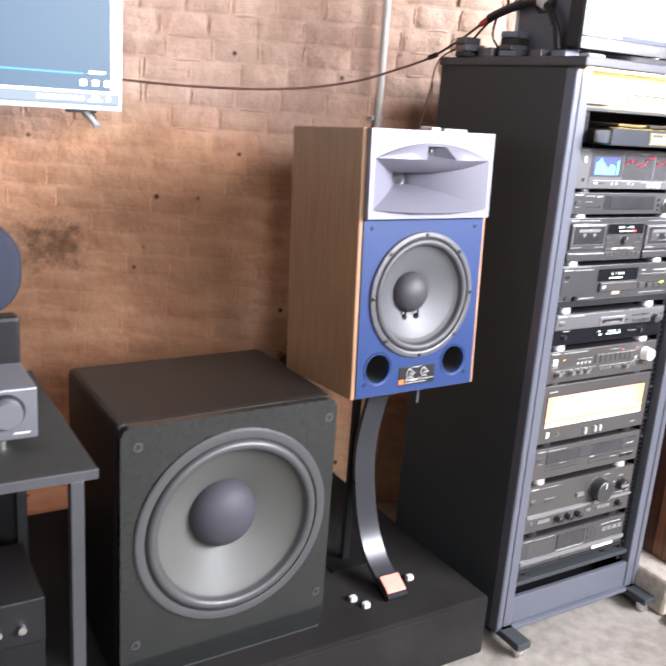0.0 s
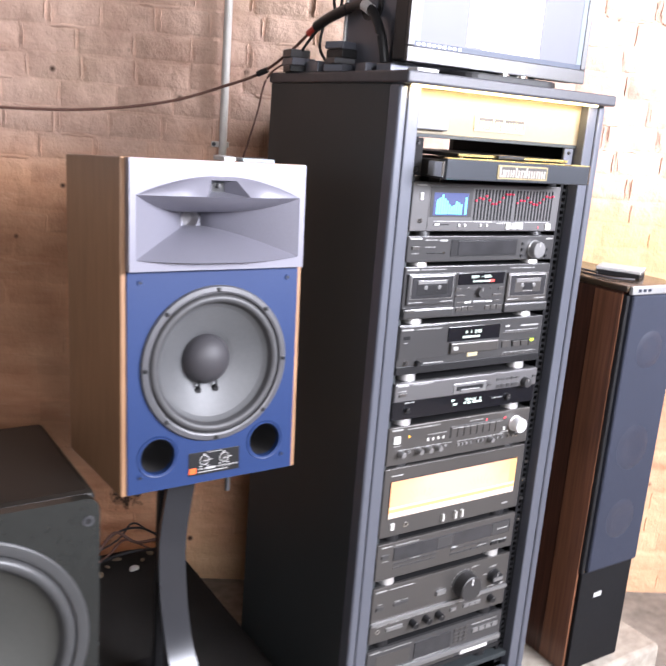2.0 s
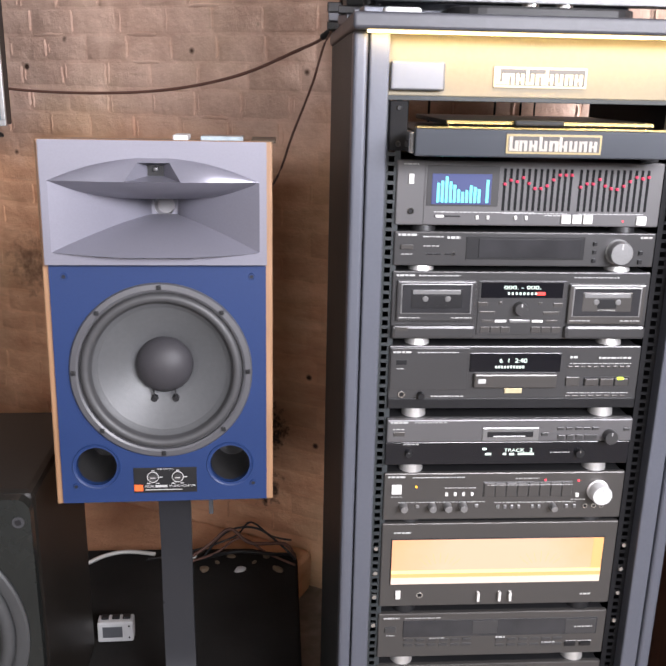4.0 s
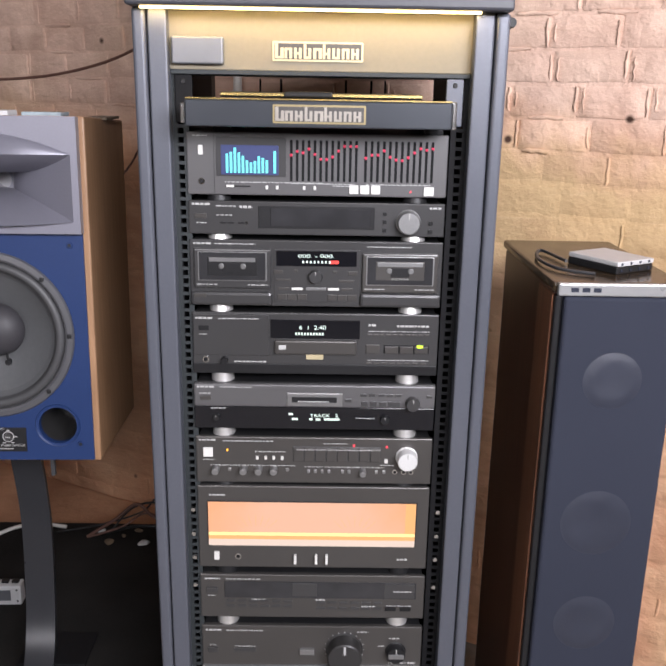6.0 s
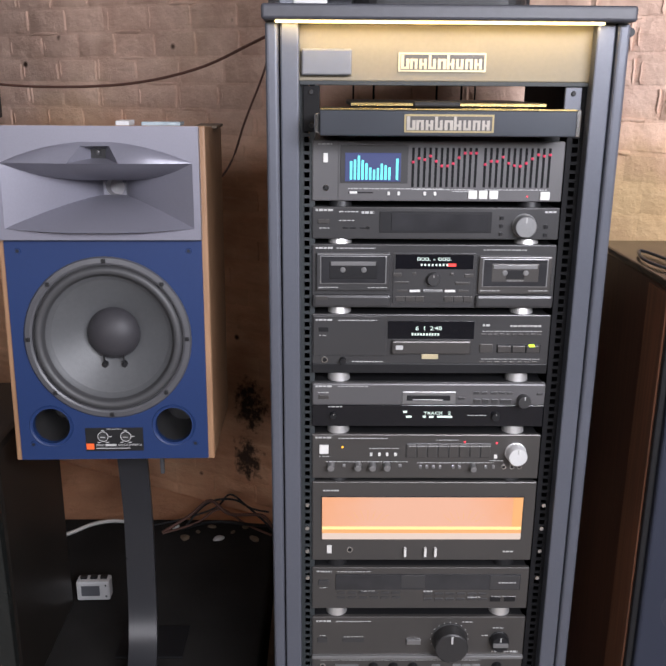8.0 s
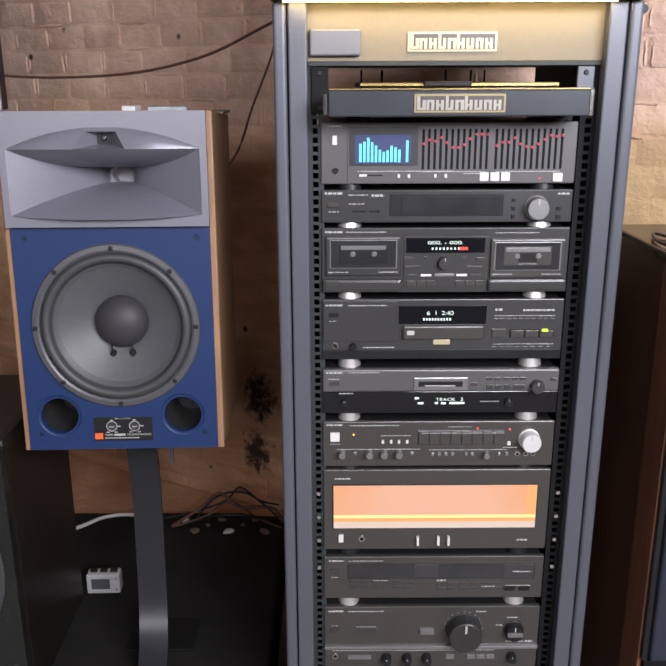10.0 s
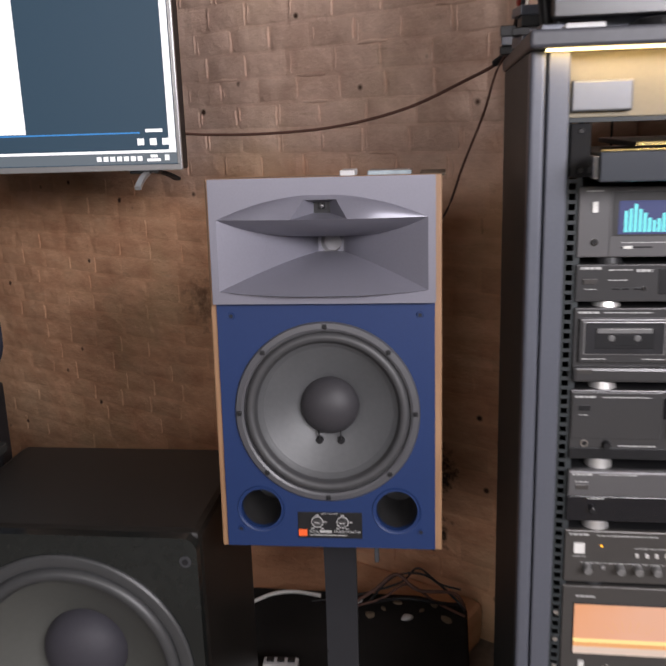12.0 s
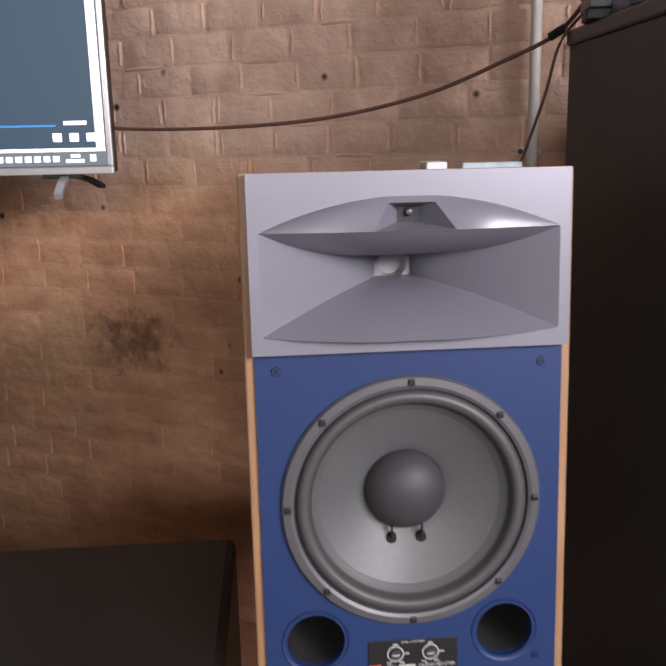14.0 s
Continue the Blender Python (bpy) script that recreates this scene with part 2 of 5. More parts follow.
SUBRING = mat("grey_surround", (0.046, 0.047, 0.048), 0.42, vary=0.08, scale=60)
CARPET = mat("black_carpet", (0.019, 0.018, 0.017), 0.95, vary=0.5, scale=350, coarse=5, bump=0.9, bump_scale=700, spec=0.1)
STAND = mat("grey_powder_coat", (0.026, 0.027, 0.031), 0.30, 0.2, vary=0.1, scale=300, coarse=5)
ROSEWOOD = mat("rosewood", (0.10, 0.040, 0.024), 0.32, spec=0.4, vary=0.3, scale=10, coarse=2, stretch=(14, 14, 0.5), second=(0.024, 0.010, 0.007))
GRILLE = mat("navy_grille", (0.030, 0.034, 0.050), 0.75, spec=0.15, vary=0.12, scale=500, coarse=3, bump=0.4, bump_scale=1500)
BLOCK = mat("pale_block", (0.42, 0.38, 0.325), 0.9, vary=0.18, scale=40, coarse=6, bump=0.7, bump_scale=70, second=(0.29, 0.25, 0.20))
PLASTIC_W = mat("white_plastic", (0.50, 0.50, 0.50), 0.4, vary=0.08, scale=60)
CABLE = mat("dark_cable", (0.10, 0.045, 0.032), 0.6, vary=0.2)
CABLE_W = mat("white_cable", (0.6, 0.58, 0.55), 0.5, vary=0.1)
CONDUIT = mat("pale_conduit", (0.68, 0.66, 0.62), 0.35, vary=0.15, scale=30, coarse=5)
TV_BEZEL = mat("silver_bezel", (0.42, 0.42, 0.42), 0.3, 0.5, vary=0.05)
ORANGE = mat("orange_mark", (0.85, 0.13, 0.03), 0.4, vary=0.05)
PINKRED = mat("salmon_label", (0.78, 0.25, 0.19), 0.5, vary=0.12)
STEEL = mat("grey_steel", (0.062, 0.063, 0.068), 0.45, 0.4, vary=0.1)
DESKTOP = mat("dark_desktop", (0.016, 0.016, 0.014), 0.75, vary=0.25, scale=20, coarse=4)
DEVICE = mat("grey_aluminium", (0.17, 0.175, 0.19), 0.35, 0.5, vary=0.06)
# brighter copy of the rosewood, with the light on the front edge in its colour
ROSEWOOD_LIT = mat("rosewood_lit", (0.20, 0.085, 0.045), 0.35, vary=0.3, scale=10, coarse=2, stretch=(14, 14, 0.5), second=(0.09, 0.036, 0.02))
BULGE = mat("cap_under_cloth", (0.030, 0.034, 0.050), 0.34, spec=0.5, vary=0.12, scale=500, coarse=20, bump=0.3, bump_scale=1500)
TOWER_TOP = mat("worn_gloss_top", (0.045, 0.030, 0.018), 0.2, vary=0.5, scale=30, coarse=9, wear=0.14)
DUSTY = mat("dusty_top", (0.13, 0.095, 0.062), 0.6, vary=0.3, scale=25, coarse=5)
CLEAR_CASE = mat("clear_case", (0.30, 0.36, 0.39), 0.12, vary=0.3, scale=60, coarse=20)
REDPLUG = mat("red_sleeve", (0.45, 0.04, 0.03), 0.5, vary=0.1)
DIGIT, DIGIT_RED = glow("white_digits", (0.80, 0.95, 0.88), 1.15), glow("red_digits", (1.0, 0.06, 0.05), 1.6)
CYAN = glow("cyan_bars", (0.15, 0.80, 0.86), 1.4)
SCREEN_BLUE = glow("deep_blue_screen", (0.035, 0.05, 0.17), 1.0)
def lit_diffuser(name, pale, deep, strength):
    """A backlit meter diffuser: pale in the middle, deeper and hotter towards its ends, faintly mottled."""
    m = glow(name, pale, strength)
    n, l = m.node_tree.nodes, m.node_tree.links
    p = n["Principled BSDF"]
    tc, t = n.new("ShaderNodeTexCoord"), n.new("ShaderNodeTexNoise")
    t.inputs["Scale"].default_value, t.inputs["Detail"].default_value = 22, 4
    l.new(tc.outputs["Object"], t.inputs[0])
    sep = n.new("ShaderNodeSeparateXYZ")
    l.new(tc.outputs["Generated"], sep.inputs[0])
    far = n.new("ShaderNodeMath")
    far.operation = "PINGPONG"
    far.inputs[1].default_value = 0.5
    l.new(sep.outputs[0], far.inputs[0])
    rise = n.new("ShaderNodeMath")
    rise.operation = "MULTIPLY_ADD"
    rise.inputs[1].default_value = -0.10
    l.new(sep.outputs[2], rise.inputs[0])
    l.new(far.outputs[0], rise.inputs[2])
    mott = n.new("ShaderNodeMath")
    mott.operation = "MULTIPLY_ADD"
    mott.inputs[1].default_value = 0.16
    l.new(t.outputs[0], mott.inputs[0])
    l.new(rise.outputs[0], mott.inputs[2])
    ramp = n.new("ShaderNodeValToRGB")
    ramp.color_ramp.elements[0].position, ramp.color_ramp.elements[1].position = 0.02, 0.30
    ramp.color_ramp.elements[0].color, ramp.color_ramp.elements[1].color = (*deep, 1), (*pale, 1)
    l.new(mott.outputs[0], ramp.inputs[0])
    l.new(ramp.outputs[0], p.inputs["Emission Color"])
    p.inputs["Roughness"].default_value = 0.25
    return m


PEACH = lit_diffuser("meter_glow", (0.95, 0.53, 0.37), (1.0, 0.42, 0.17), 0.78)
PEACH_PALE = glow("meter_pale", (1.0, 0.80, 0.68), 0.62)
METER_LINE = glow("meter_hot_line", (1.0, 0.80, 0.34), 1.15)
PEACH_DEEP = glow("meter_deep", (1.0, 0.50, 0.20), 0.8)
LED_STRIP = glow("warm_led", (1.0, 0.76, 0.36), 7.0)
LED_RED, LED_AMBER, LED_GREEN = glow("red_led", (1, 0.05, 0.08), 2.0), glow("amber_led", (1, 0.45, 0.03), 2.5), glow("lime_led", (0.65, 0.9, 0.05), 2.0)
TV_DARK = glow("tv_dark_blue", (0.036, 0.080, 0.130), 0.95)
TV_BAR = glow("tv_bar", (0.16, 0.20, 0.24), 0.9)
TV_LINE = glow("tv_progress_blue", (0.05, 0.30, 0.75), 1.0)
WHITE_GLOW = glow("screen_white", (0.93, 0.95, 1.0), 1.6)
GREY_GLOW = glow("screen_grey", (0.11, 0.115, 0.145), 1.0)
BAR_GLOW = glow("screen_bar_navy", (0.02, 0.035, 0.08), 1.0)


# ---- builders ----
def part(name, bm, material, parent=None, label=""):
    """Links a bmesh as one mesh object under a thing or a part."""
    me = bpy.data.meshes.new(name)
    bmesh.ops.recalc_face_normals(bm, faces=bm.faces)
    bm.to_mesh(me)
    bm.free()
    me.materials.append(material)
    ob = new(name, me)
    if parent:
        ob.parent = parent
    if label:
        tagged(ob, label)
    return ob


def smooth(ob, angle=35):
    me = ob.data
    me.polygons.foreach_set("use_smooth", [True] * len(me.polygons))
    b = bmesh.new()
    b.from_mesh(me)
    for e in b.edges:
        if len(e.link_faces) == 2:
            e.smooth = e.calc_face_angle(0) < radians(angle)
    b.to_mesh(me)
    b.free()
    return ob


def thing(name, m, label, category, group="", kind=""):
    ob = new(name)
    ob.empty_display_size = 0.05
    ob.matrix_world = m
    return tagged(ob, label, category, group, kind)


def add_box(bm, x0, x1, y0, y1, z0, z1, bevel=0.0, seg=2):
    r = bmesh.ops.create_cube(bm, size=1)
    vs = r["verts"]
    bmesh.ops.scale(bm, vec=(x1 - x0, y1 - y0, z1 - z0), verts=vs)
    bmesh.ops.translate(bm, vec=((x0 + x1) / 2, (y0 + y1) / 2, (z0 + z1) / 2), verts=vs)
    if bevel:
        es = list({e for v in vs for e in v.link_edges})
        bmesh.ops.bevel(bm, geom=es, offset=bevel, segments=seg, profile=0.5, affect="EDGES")
    return bm


def box(x0, x1, y0, y1, z0, z1, bevel=0.0, seg=2):
    return add_box(bmesh.new(), x0, x1, y0, y1, z0, z1, bevel, seg)


def add_lathe(bm, profile, cx, cz, seg=48, y=0.0):
    """Turns (radius, y) pairs round the line through (cx, cz) that runs along y."""
    rings = []
    for r, d in profile:
        if r < 1e-6:
            rings.append([bm.verts.new((cx, y + d, cz))])
        else:
            rings.append([bm.verts.new((cx + r * math.cos(2 * math.pi * k / seg), y + d, cz + r * math.sin(2 * math.pi * k / seg))) for k in range(seg)])
    for a, b in zip(rings, rings[1:]):
        for k in range(seg):
            j = (k + 1) % seg
            if len(a) == 1:
                bm.faces.new((a[0], b[k], b[j]))
            elif len(b) == 1:
                bm.faces.new((a[k], b[0], a[j]))
            else:
                bm.faces.new((a[k], b[k], b[j], a[j]))
    return bm


def lathe(profile, cx, cz, seg=48, y=0.0):
    return add_lathe(bmesh.new(), profile, cx, cz, seg, y)


def tube(points, r, seg=8):
    """A round cable through the points, smoothed."""
    pts = [Vector(p) for p in points]
    path = []
    for i in range(len(pts) - 1):
        p0, p1, p2, p3 = pts[max(i - 1, 0)], pts[i], pts[i + 1], pts[min(i + 2, len(pts) - 1)]
        for k in range(6):
            t = k / 6
            path.append(0.5 * (2 * p1 + (p2 - p0) * t + (2 * p0 - 5 * p1 + 4 * p2 - p3) * t * t + (3 * p1 - p0 - 3 * p2 + p3) * t ** 3))
    path.append(pts[-1])
    bm, rings = bmesh.new(), []
    for i, p in enumerate(path):
        d = (path[min(i + 1, len(path) - 1)] - path[max(i - 1, 0)]).normalized()
        u = d.cross(Vector((0, 0, 1)) if abs(d.z) < 0.9 else Vector((1, 0, 0))).normalized()
        v = d.cross(u)
        rings.append([bm.verts.new(p + r * (math.cos(2 * math.pi * k / seg) * u + math.sin(2 * math.pi * k / seg) * v)) for k in range(seg)])
    for a, b in zip(rings, rings[1:]):
        for k in range(seg):
            bm.faces.new((a[k], a[(k + 1) % seg], b[(k + 1) % seg], b[k]))
    bm.faces.new(rings[0])
    bm.faces.new(rings[-1])
    return bm


def rounded_plate(x0, x1, z0, z1, y0, y1, r, seg=6, edge=0.0):
    """An upright plate with rounded corners."""
    bm = bmesh.new()
    pts = []
    for cx, cz, a0 in ((x1 - r, z1 - r, 0), (x0 + r, z1 - r, 90), (x0 + r, z0 + r, 180), (x1 - r, z0 + r, 270)):
        for k in range(seg + 1):
            a = radians(a0 + 90 * k / seg)
            pts.append((cx + r * math.cos(a), cz + r * math.sin(a)))
    f = bm.faces.new([bm.verts.new((x, y0, z)) for x, z in pts])
    ext = bmesh.ops.extrude_face_region(bm, geom=[f])
    bmesh.ops.translate(bm, vec=(0, y1 - y0, 0), verts=[v for v in ext["geom"] if isinstance(v, bmesh.types.BMVert)])
    if edge:
        es = [e for e in bm.edges if all(abs(v.co.y - min(y0, y1)) < 1e-6 for v in e.verts)]
        bmesh.ops.bevel(bm, geom=es, offset=edge, segments=2, profile=0.5, affect="EDGES")
    return bm


def writing(text, x, z, height, y, material, parent, name="writing", width=None):
    """Flat letters of the built-in font, standing on the front of a thing."""
    cu = bpy.data.curves.new(name, "FONT")
    cu.body, cu.size, cu.align_x, cu.align_y, cu.extrude = text, height * 1.38, "CENTER", "CENTER", 0.0002
    tmp = bpy.data.objects.new(name, cu)
    scene.collection.objects.link(tmp)
    me = bpy.data.meshes.new_from_object(tmp.evaluated_get(bpy.context.evaluated_depsgraph_get()))
    bpy.data.objects.remove(tmp)
    me.materials.clear()
    me.materials.append(material)
    ob = new(name, me)
    ob.parent = parent
    sx = 1.0
    if width and me.vertices:
        xs = [v.co.x for v in me.vertices]
        sx = width / max(1e-6, max(xs) - min(xs))
    ob.matrix_local = pose(x, y, z, 90, 0, 0) @ Matrix.Diagonal((sx, 1, 1, 1))
    return ob


def hollow_box(x0, x1, y0, y1, z0, z1, bevel, rim):
    """A box whose front is open inside a rim."""
    bm = box(x0, x1, y0, y1, z0, z1, bevel)
    f = max((f for f in bm.faces if f.normal.y < -0.99), key=lambda f: f.calc_area())
    bmesh.ops.inset_region(bm, faces=[f], thickness=rim)
    bmesh.ops.delete(bm, geom=[f], context="FACES")
    return bm


def holed_plate(x0, x1, z0, z1, y0, y1, r, holes, seg=64):
    """An upright plate with rounded corners and round holes (x, z, radius) through its front."""
    pts = []
    for cx, cz, a0 in ((x1 - r, z1 - r, 0), (x0 + r, z1 - r, 90), (x0 + r, z0 + r, 180), (x1 - r, z0 + r, 270)):
        for k in range(6):
            a = radians(a0 + 18 * k)
            pts.append((cx + r * math.cos(a), cz + r * math.sin(a)))
    n = len(pts)
    edges = [(i, (i + 1) % n) for i in range(n)]
    for cx, cz, hr in holes:
        o = len(pts)
        pts += [(cx + hr * math.cos(2 * math.pi * k / seg), cz + hr * math.sin(2 * math.pi * k / seg)) for k in range(seg)]
        edges += [(o + k, o + (k + 1) % seg) for k in range(seg)]
    vs, _, fs, _, _, _ = delaunay_2d_cdt([Vector(p) for p in pts], edges, [], 1, 1e-6)
    bm = bmesh.new()
    bv = [bm.verts.new((v.x, y0, v.y)) for v in vs]
    for f in fs:
        c = sum((vs[i] for i in f), Vector((0, 0))) / len(f)
        if all((c - Vector((h[0], h[1]))).length > h[2] * 0.999 for h in holes):
            bm.faces.new([bv[i] for i in f])
    back = [bm.verts.new((p[0], y1, p[1])) for p in pts[:n]]
    front = [min(bv, key=lambda v: (v.co.x - p[0]) ** 2 + (v.co.z - p[1]) ** 2) for p in pts[:n]]
    for i in range(n):
        bm.faces.new((front[i], front[(i + 1) % n], back[(i + 1) % n], back[i]))
    for o in range(n, len(pts), seg):
        ring = [min(bv, key=lambda v: (v.co.x - p[0]) ** 2 + (v.co.z - p[1]) ** 2) for p in pts[o:o + seg]]
        deep = [bm.verts.new((v.co.x, y1, v.co.z)) for v in ring]
        for i in range(seg):
            bm.faces.new((ring[i], ring[(i + 1) % seg], deep[(i + 1) % seg], deep[i]))
    for v in list(bm.verts):
        if not v.link_faces:
            bm.verts.remove(v)
    return bm


# ---- the place ----
def structure(name, bm, material, label, category):
    return tagged(part(name, bm, material), label, category, kind="structure")


def in_wall(ob):
    ob.matrix_world = WALL
    return ob


in_wall(structure("floor", box(-3.6, 3.6, -5.2, 0.24, FLOOR - 0.12, FLOOR), CONCRETE, "worn grey concrete floor with dust", "floor"))
in_wall(structure("ceiling", box(-3.6, 3.6, -5.2, 0.24, 2.95, 3.05), CEILING, "plain brown board ceiling", "ceiling"))
wall_back = in_wall(structure("wall_back", box(-3.6, 3.6, 0.006, 0.24, FLOOR, 2.95), BRICK_FAR,
                              "old brick wall with worn pink and tan limewash", "wall"))
in_wall(structure("wall_left", box(-3.75, -3.6, -5.2, 0.24, FLOOR, 2.95), PLASTER, "dull plastered side wall", "wall"))
wf = box(-3.6, 0.55, -5.35, -5.2, FLOOR, 2.95)
add_box(wf, 2.65, 3.6, -5.35, -5.2, FLOOR, 2.95)
add_box(wf, 0.55, 2.65, -5.35, -5.2, FLOOR, 1.8)
add_box(wf, 0.55, 2.65, -5.35, -5.2, 2.6, 2.95)
in_wall(structure("wall_front", wf, PLASTER, "dull plastered wall with a window opening", "wall"))
wr = box(3.6, 3.75, -5.2, -4.0, FLOOR, 2.95)
add_box(wr, 3.6, 3.75, -1.4, 0.24, FLOOR, 2.95)
add_box(wr, 3.6, 3.75, -4.0, -1.4, 2.9, 2.95)
add_box(wr, 3.6, 3.75, -4.0, -1.4, FLOOR, 1.95)
in_wall(structure("wall_right", wr, PLASTER, "dull plastered wall with a wide window opening", "wall"))
structure("ground", box(-60, 60, -60, 60, -0.3, -0.17), CONCRETE, "bare grey yard outside the windows", "ground")

in_wall(structure("wall_footing", box(-1.4, 0.25, -0.50, 0.0, FLOOR, 0.095, 0.03, 3), BRICK_FAR, "rough plastered footing along the brick wall", "wall"))

conduit = thing("conduit", pose(1.757, 2.565, 1.29, 0, 0, -28.15), "pale painted steel conduit clipped to the brick wall", "pipe")
cb = bmesh.new()
bmesh.ops.create_cone(cb, cap_ends=True, segments=16, radius1=0.0115, radius2=0.0115, depth=1.65, matrix=Matrix.Translation((0, 0, 0.825)))
smooth(part("pipe", cb, CONDUIT, conduit))
part("clip", box(-0.034, 0.016, 0.004, 0.034, 0.088, 0.104, 0.002), CONDUIT, conduit)
part("clip_screw", lathe([(0, -0.004), (0.005, -0.004), (0.006, 0)], -0.026, 0.096, 10, 0.003), STEEL, conduit)

# ---- carpeted platform ----
plinth = thing("platform", pose(0, 0, FLOOR), "low black carpeted platform along the brick wall", "platform")
pb = bmesh.new()
pf = pb.faces.new([pb.verts.new((x, y, 0)) for x, y in ((-0.6, 1.622), (1.638, 1.622), (1.638, 2.52), (1.50, 2.57), (-0.6, 2.58))])
ext = bmesh.ops.extrude_face_region(pb, geom=[pf])
bmesh.ops.translate(pb, vec=(0, 0, 0.14 - FLOOR), verts=[v for v in ext["geom"] if isinstance(v, bmesh.types.BMVert)])
bmesh.ops.recalc_face_normals(pb, faces=pb.faces)
bmesh.ops.bevel(pb, geom=list(pb.edges), offset=0.012, segments=3, profile=0.5, affect="EDGES")
part("carpeted_deck", pb, CARPET, plinth)
part("edge_binding", tube([(-0.55, 1.6215, 0.179), (0.5, 1.6215, 0.1785), (1.62, 1.6215, 0.179)], 0.004), CARPET, plinth)


# ---- rack cabinet ----
RX, RY = 1.690, 1.632
rack = thing("rack_cabinet", pose(RX, RY, 0), "tall dark grey steel equipment rack on castors", "rack")
RW, RD, RT = 0.588, 0.525, 1.553
part("side_panel", box(0, 0.012, 0.03, RD, 0.0, RT, 0.003), RACK, rack)
part("side_panel", box(RW - 0.012, RW, 0.03, RD, 0.0, RT, 0.003), RACK, rack)
for xa, xb, side in ((0.0, 0.054, 1), (RW - 0.054, RW, -1)):
    # front post: rounded outer bead, groove, flat inner face
    o0, o1 = (xa, xa + 0.0215) if side > 0 else (xb - 0.0215, xb)
    i0, i1 = (xa + 0.024, xb) if side > 0 else (xa, xb - 0.024)
    post = part("post", box(i0, i1, 0.0, 0.03, 0.0, RT, 0.003), RACK_FRAME, rack)
    part("edge_bead", box(o0, o1, -0.002, 0.035, 0.0, RT, 0.006, 3), RACK_FRAME, post)
    part("groove", box(xa + 0.005, xb - 0.005, 0.010, 0.033, 0.0, RT), RACK_BLACK, post)
    # perforated mounting rail
    rx0 = xb - 0.002 if side > 0 else xa - 0.026
    rail = box(rx0, rx0 + 0.009, 0.028, 0.031, 0.10, 1.46)
    add_box(rail, rx0 + 0.019, rx0 + 0.028, 0.028, 0.031, 0.10, 1.46)
    for k in range(92):
        zz = 0.10 + k * 0.01478
        add_box(rail, rx0 + 0.0085, rx0 + 0.0195, 0.028, 0.031, zz, zz + 0.0055)
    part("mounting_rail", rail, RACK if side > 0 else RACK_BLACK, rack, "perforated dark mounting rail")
    part("rail_backing", box(rx0 - 0.002 if side > 0 else rx0 + 0.02, rx0 + 0.010 if side > 0 else rx0 + 0.03, 0.034, 0.45, 0.10, 1.46), RACK_BLACK, rack)
    for zz in (0.58, 0.63, 0.68, 0.52):
        part("rail_screw", lathe([(0, -0.004), (0.004, -0.004), (0.0055, 0)], rx0 + 0.014, zz, 12, 0.028), CHROME, rack)
    # cross foot and castor
    fx = 0.006 if side > 0 else RW - 0.056
    foot = part("base_foot", box(fx, fx + 0.05, -0.085, RD + 0.02, -0.010, 0.012, 0.003), RACK, rack)
    for yy in (-0.06, RD):
        cw = bmesh.new()
        bmesh.ops.create_cone(cw, cap_ends=True, segments=20, radius1=0.020, radius2=0.020, depth=0.022,
                              matrix=Matrix.Translation((fx + 0.025, yy, FLOOR + 0.020)) @ Matrix.Rotation(radians(90), 4, "Y"))
        bmesh.ops.bevel(cw, geom=[e for e in cw.edges if len(e.link_faces) == 2 and e.calc_face_angle(0) > 1], offset=0.003, segments=2, affect="EDGES")
        castor = smooth(part("castor", cw, CHROME, foot, "shiny twin castor"))
        part("castor_fork", box(fx + 0.009, fx + 0.041, yy - 0.016, yy + 0.014, -0.026, -0.009, 0.004), CHROME, castor)
part("bottom_panel", box(0.054, RW - 0.054, 0.004, 0.02, 0.012, 0.097, 0.003), RACK_FRAME, rack)
part("sill", box(0.012, RW - 0.012, -0.012, 0.03, 0.0, 0.012, 0.003), RACK_FRAME, rack)
part("shelf", box(0.056, RW - 0.056, 0.012, RD - 0.05, 0.126, 0.140, 0.002), RACK, rack)
part("inner_floor", box(0.012, RW - 0.012, 0.03, RD, 0.02, 0.03), RACK_BLACK, rack)
part("back_panel", box(0.012, RW - 0.012, RD - 0.015, RD - 0.005, 0.03, 1.34), RACK_BLACK, rack)
part("top_board", box(-0.004, RW - 0.001, -0.030, RD + 0.006, RT, RT + 0.024, 0.005, 3), BOARD, rack, "dark laminated board with a bevelled edge")
part("hinge_knob", lathe([(0, -0.012), (0.007, -0.012), (0.009, 0), (0.009, 0.03)], RW + 0.006, 1.541, 12, 0.03), BLACK, rack)
header = part("header_panel", box(0.052, RW - 0.052, 0.022, 0.030, 1.462, RT - 0.001, 0.0015), HEADER, rack, "light champagne header panel lit from above")
part("header_box", box(0.058, 0.140, 0.010, 0.022, 1.470, 1.512, 0.003), DEVICE, header)
part("header_lip", box(0.054, RW - 0.054, 0.020, 0.21, 1.455, 1.462, 0.001), RACK, header)
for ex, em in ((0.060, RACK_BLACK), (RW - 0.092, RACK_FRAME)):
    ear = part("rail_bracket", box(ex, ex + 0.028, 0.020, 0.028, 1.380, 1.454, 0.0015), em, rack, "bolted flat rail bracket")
    for zz in (1.390, 1.444):
        part("bracket_bolt", lathe([(0, -0.003), (0.0035, -0.003), (0.0045, 0)], ex + 0.014, zz, 10, 0.020), BLACK, ear)
part("inner_top_wall", box(0.054, 0.060, 0.03, RD, 1.40, 1.46), RACK, rack)
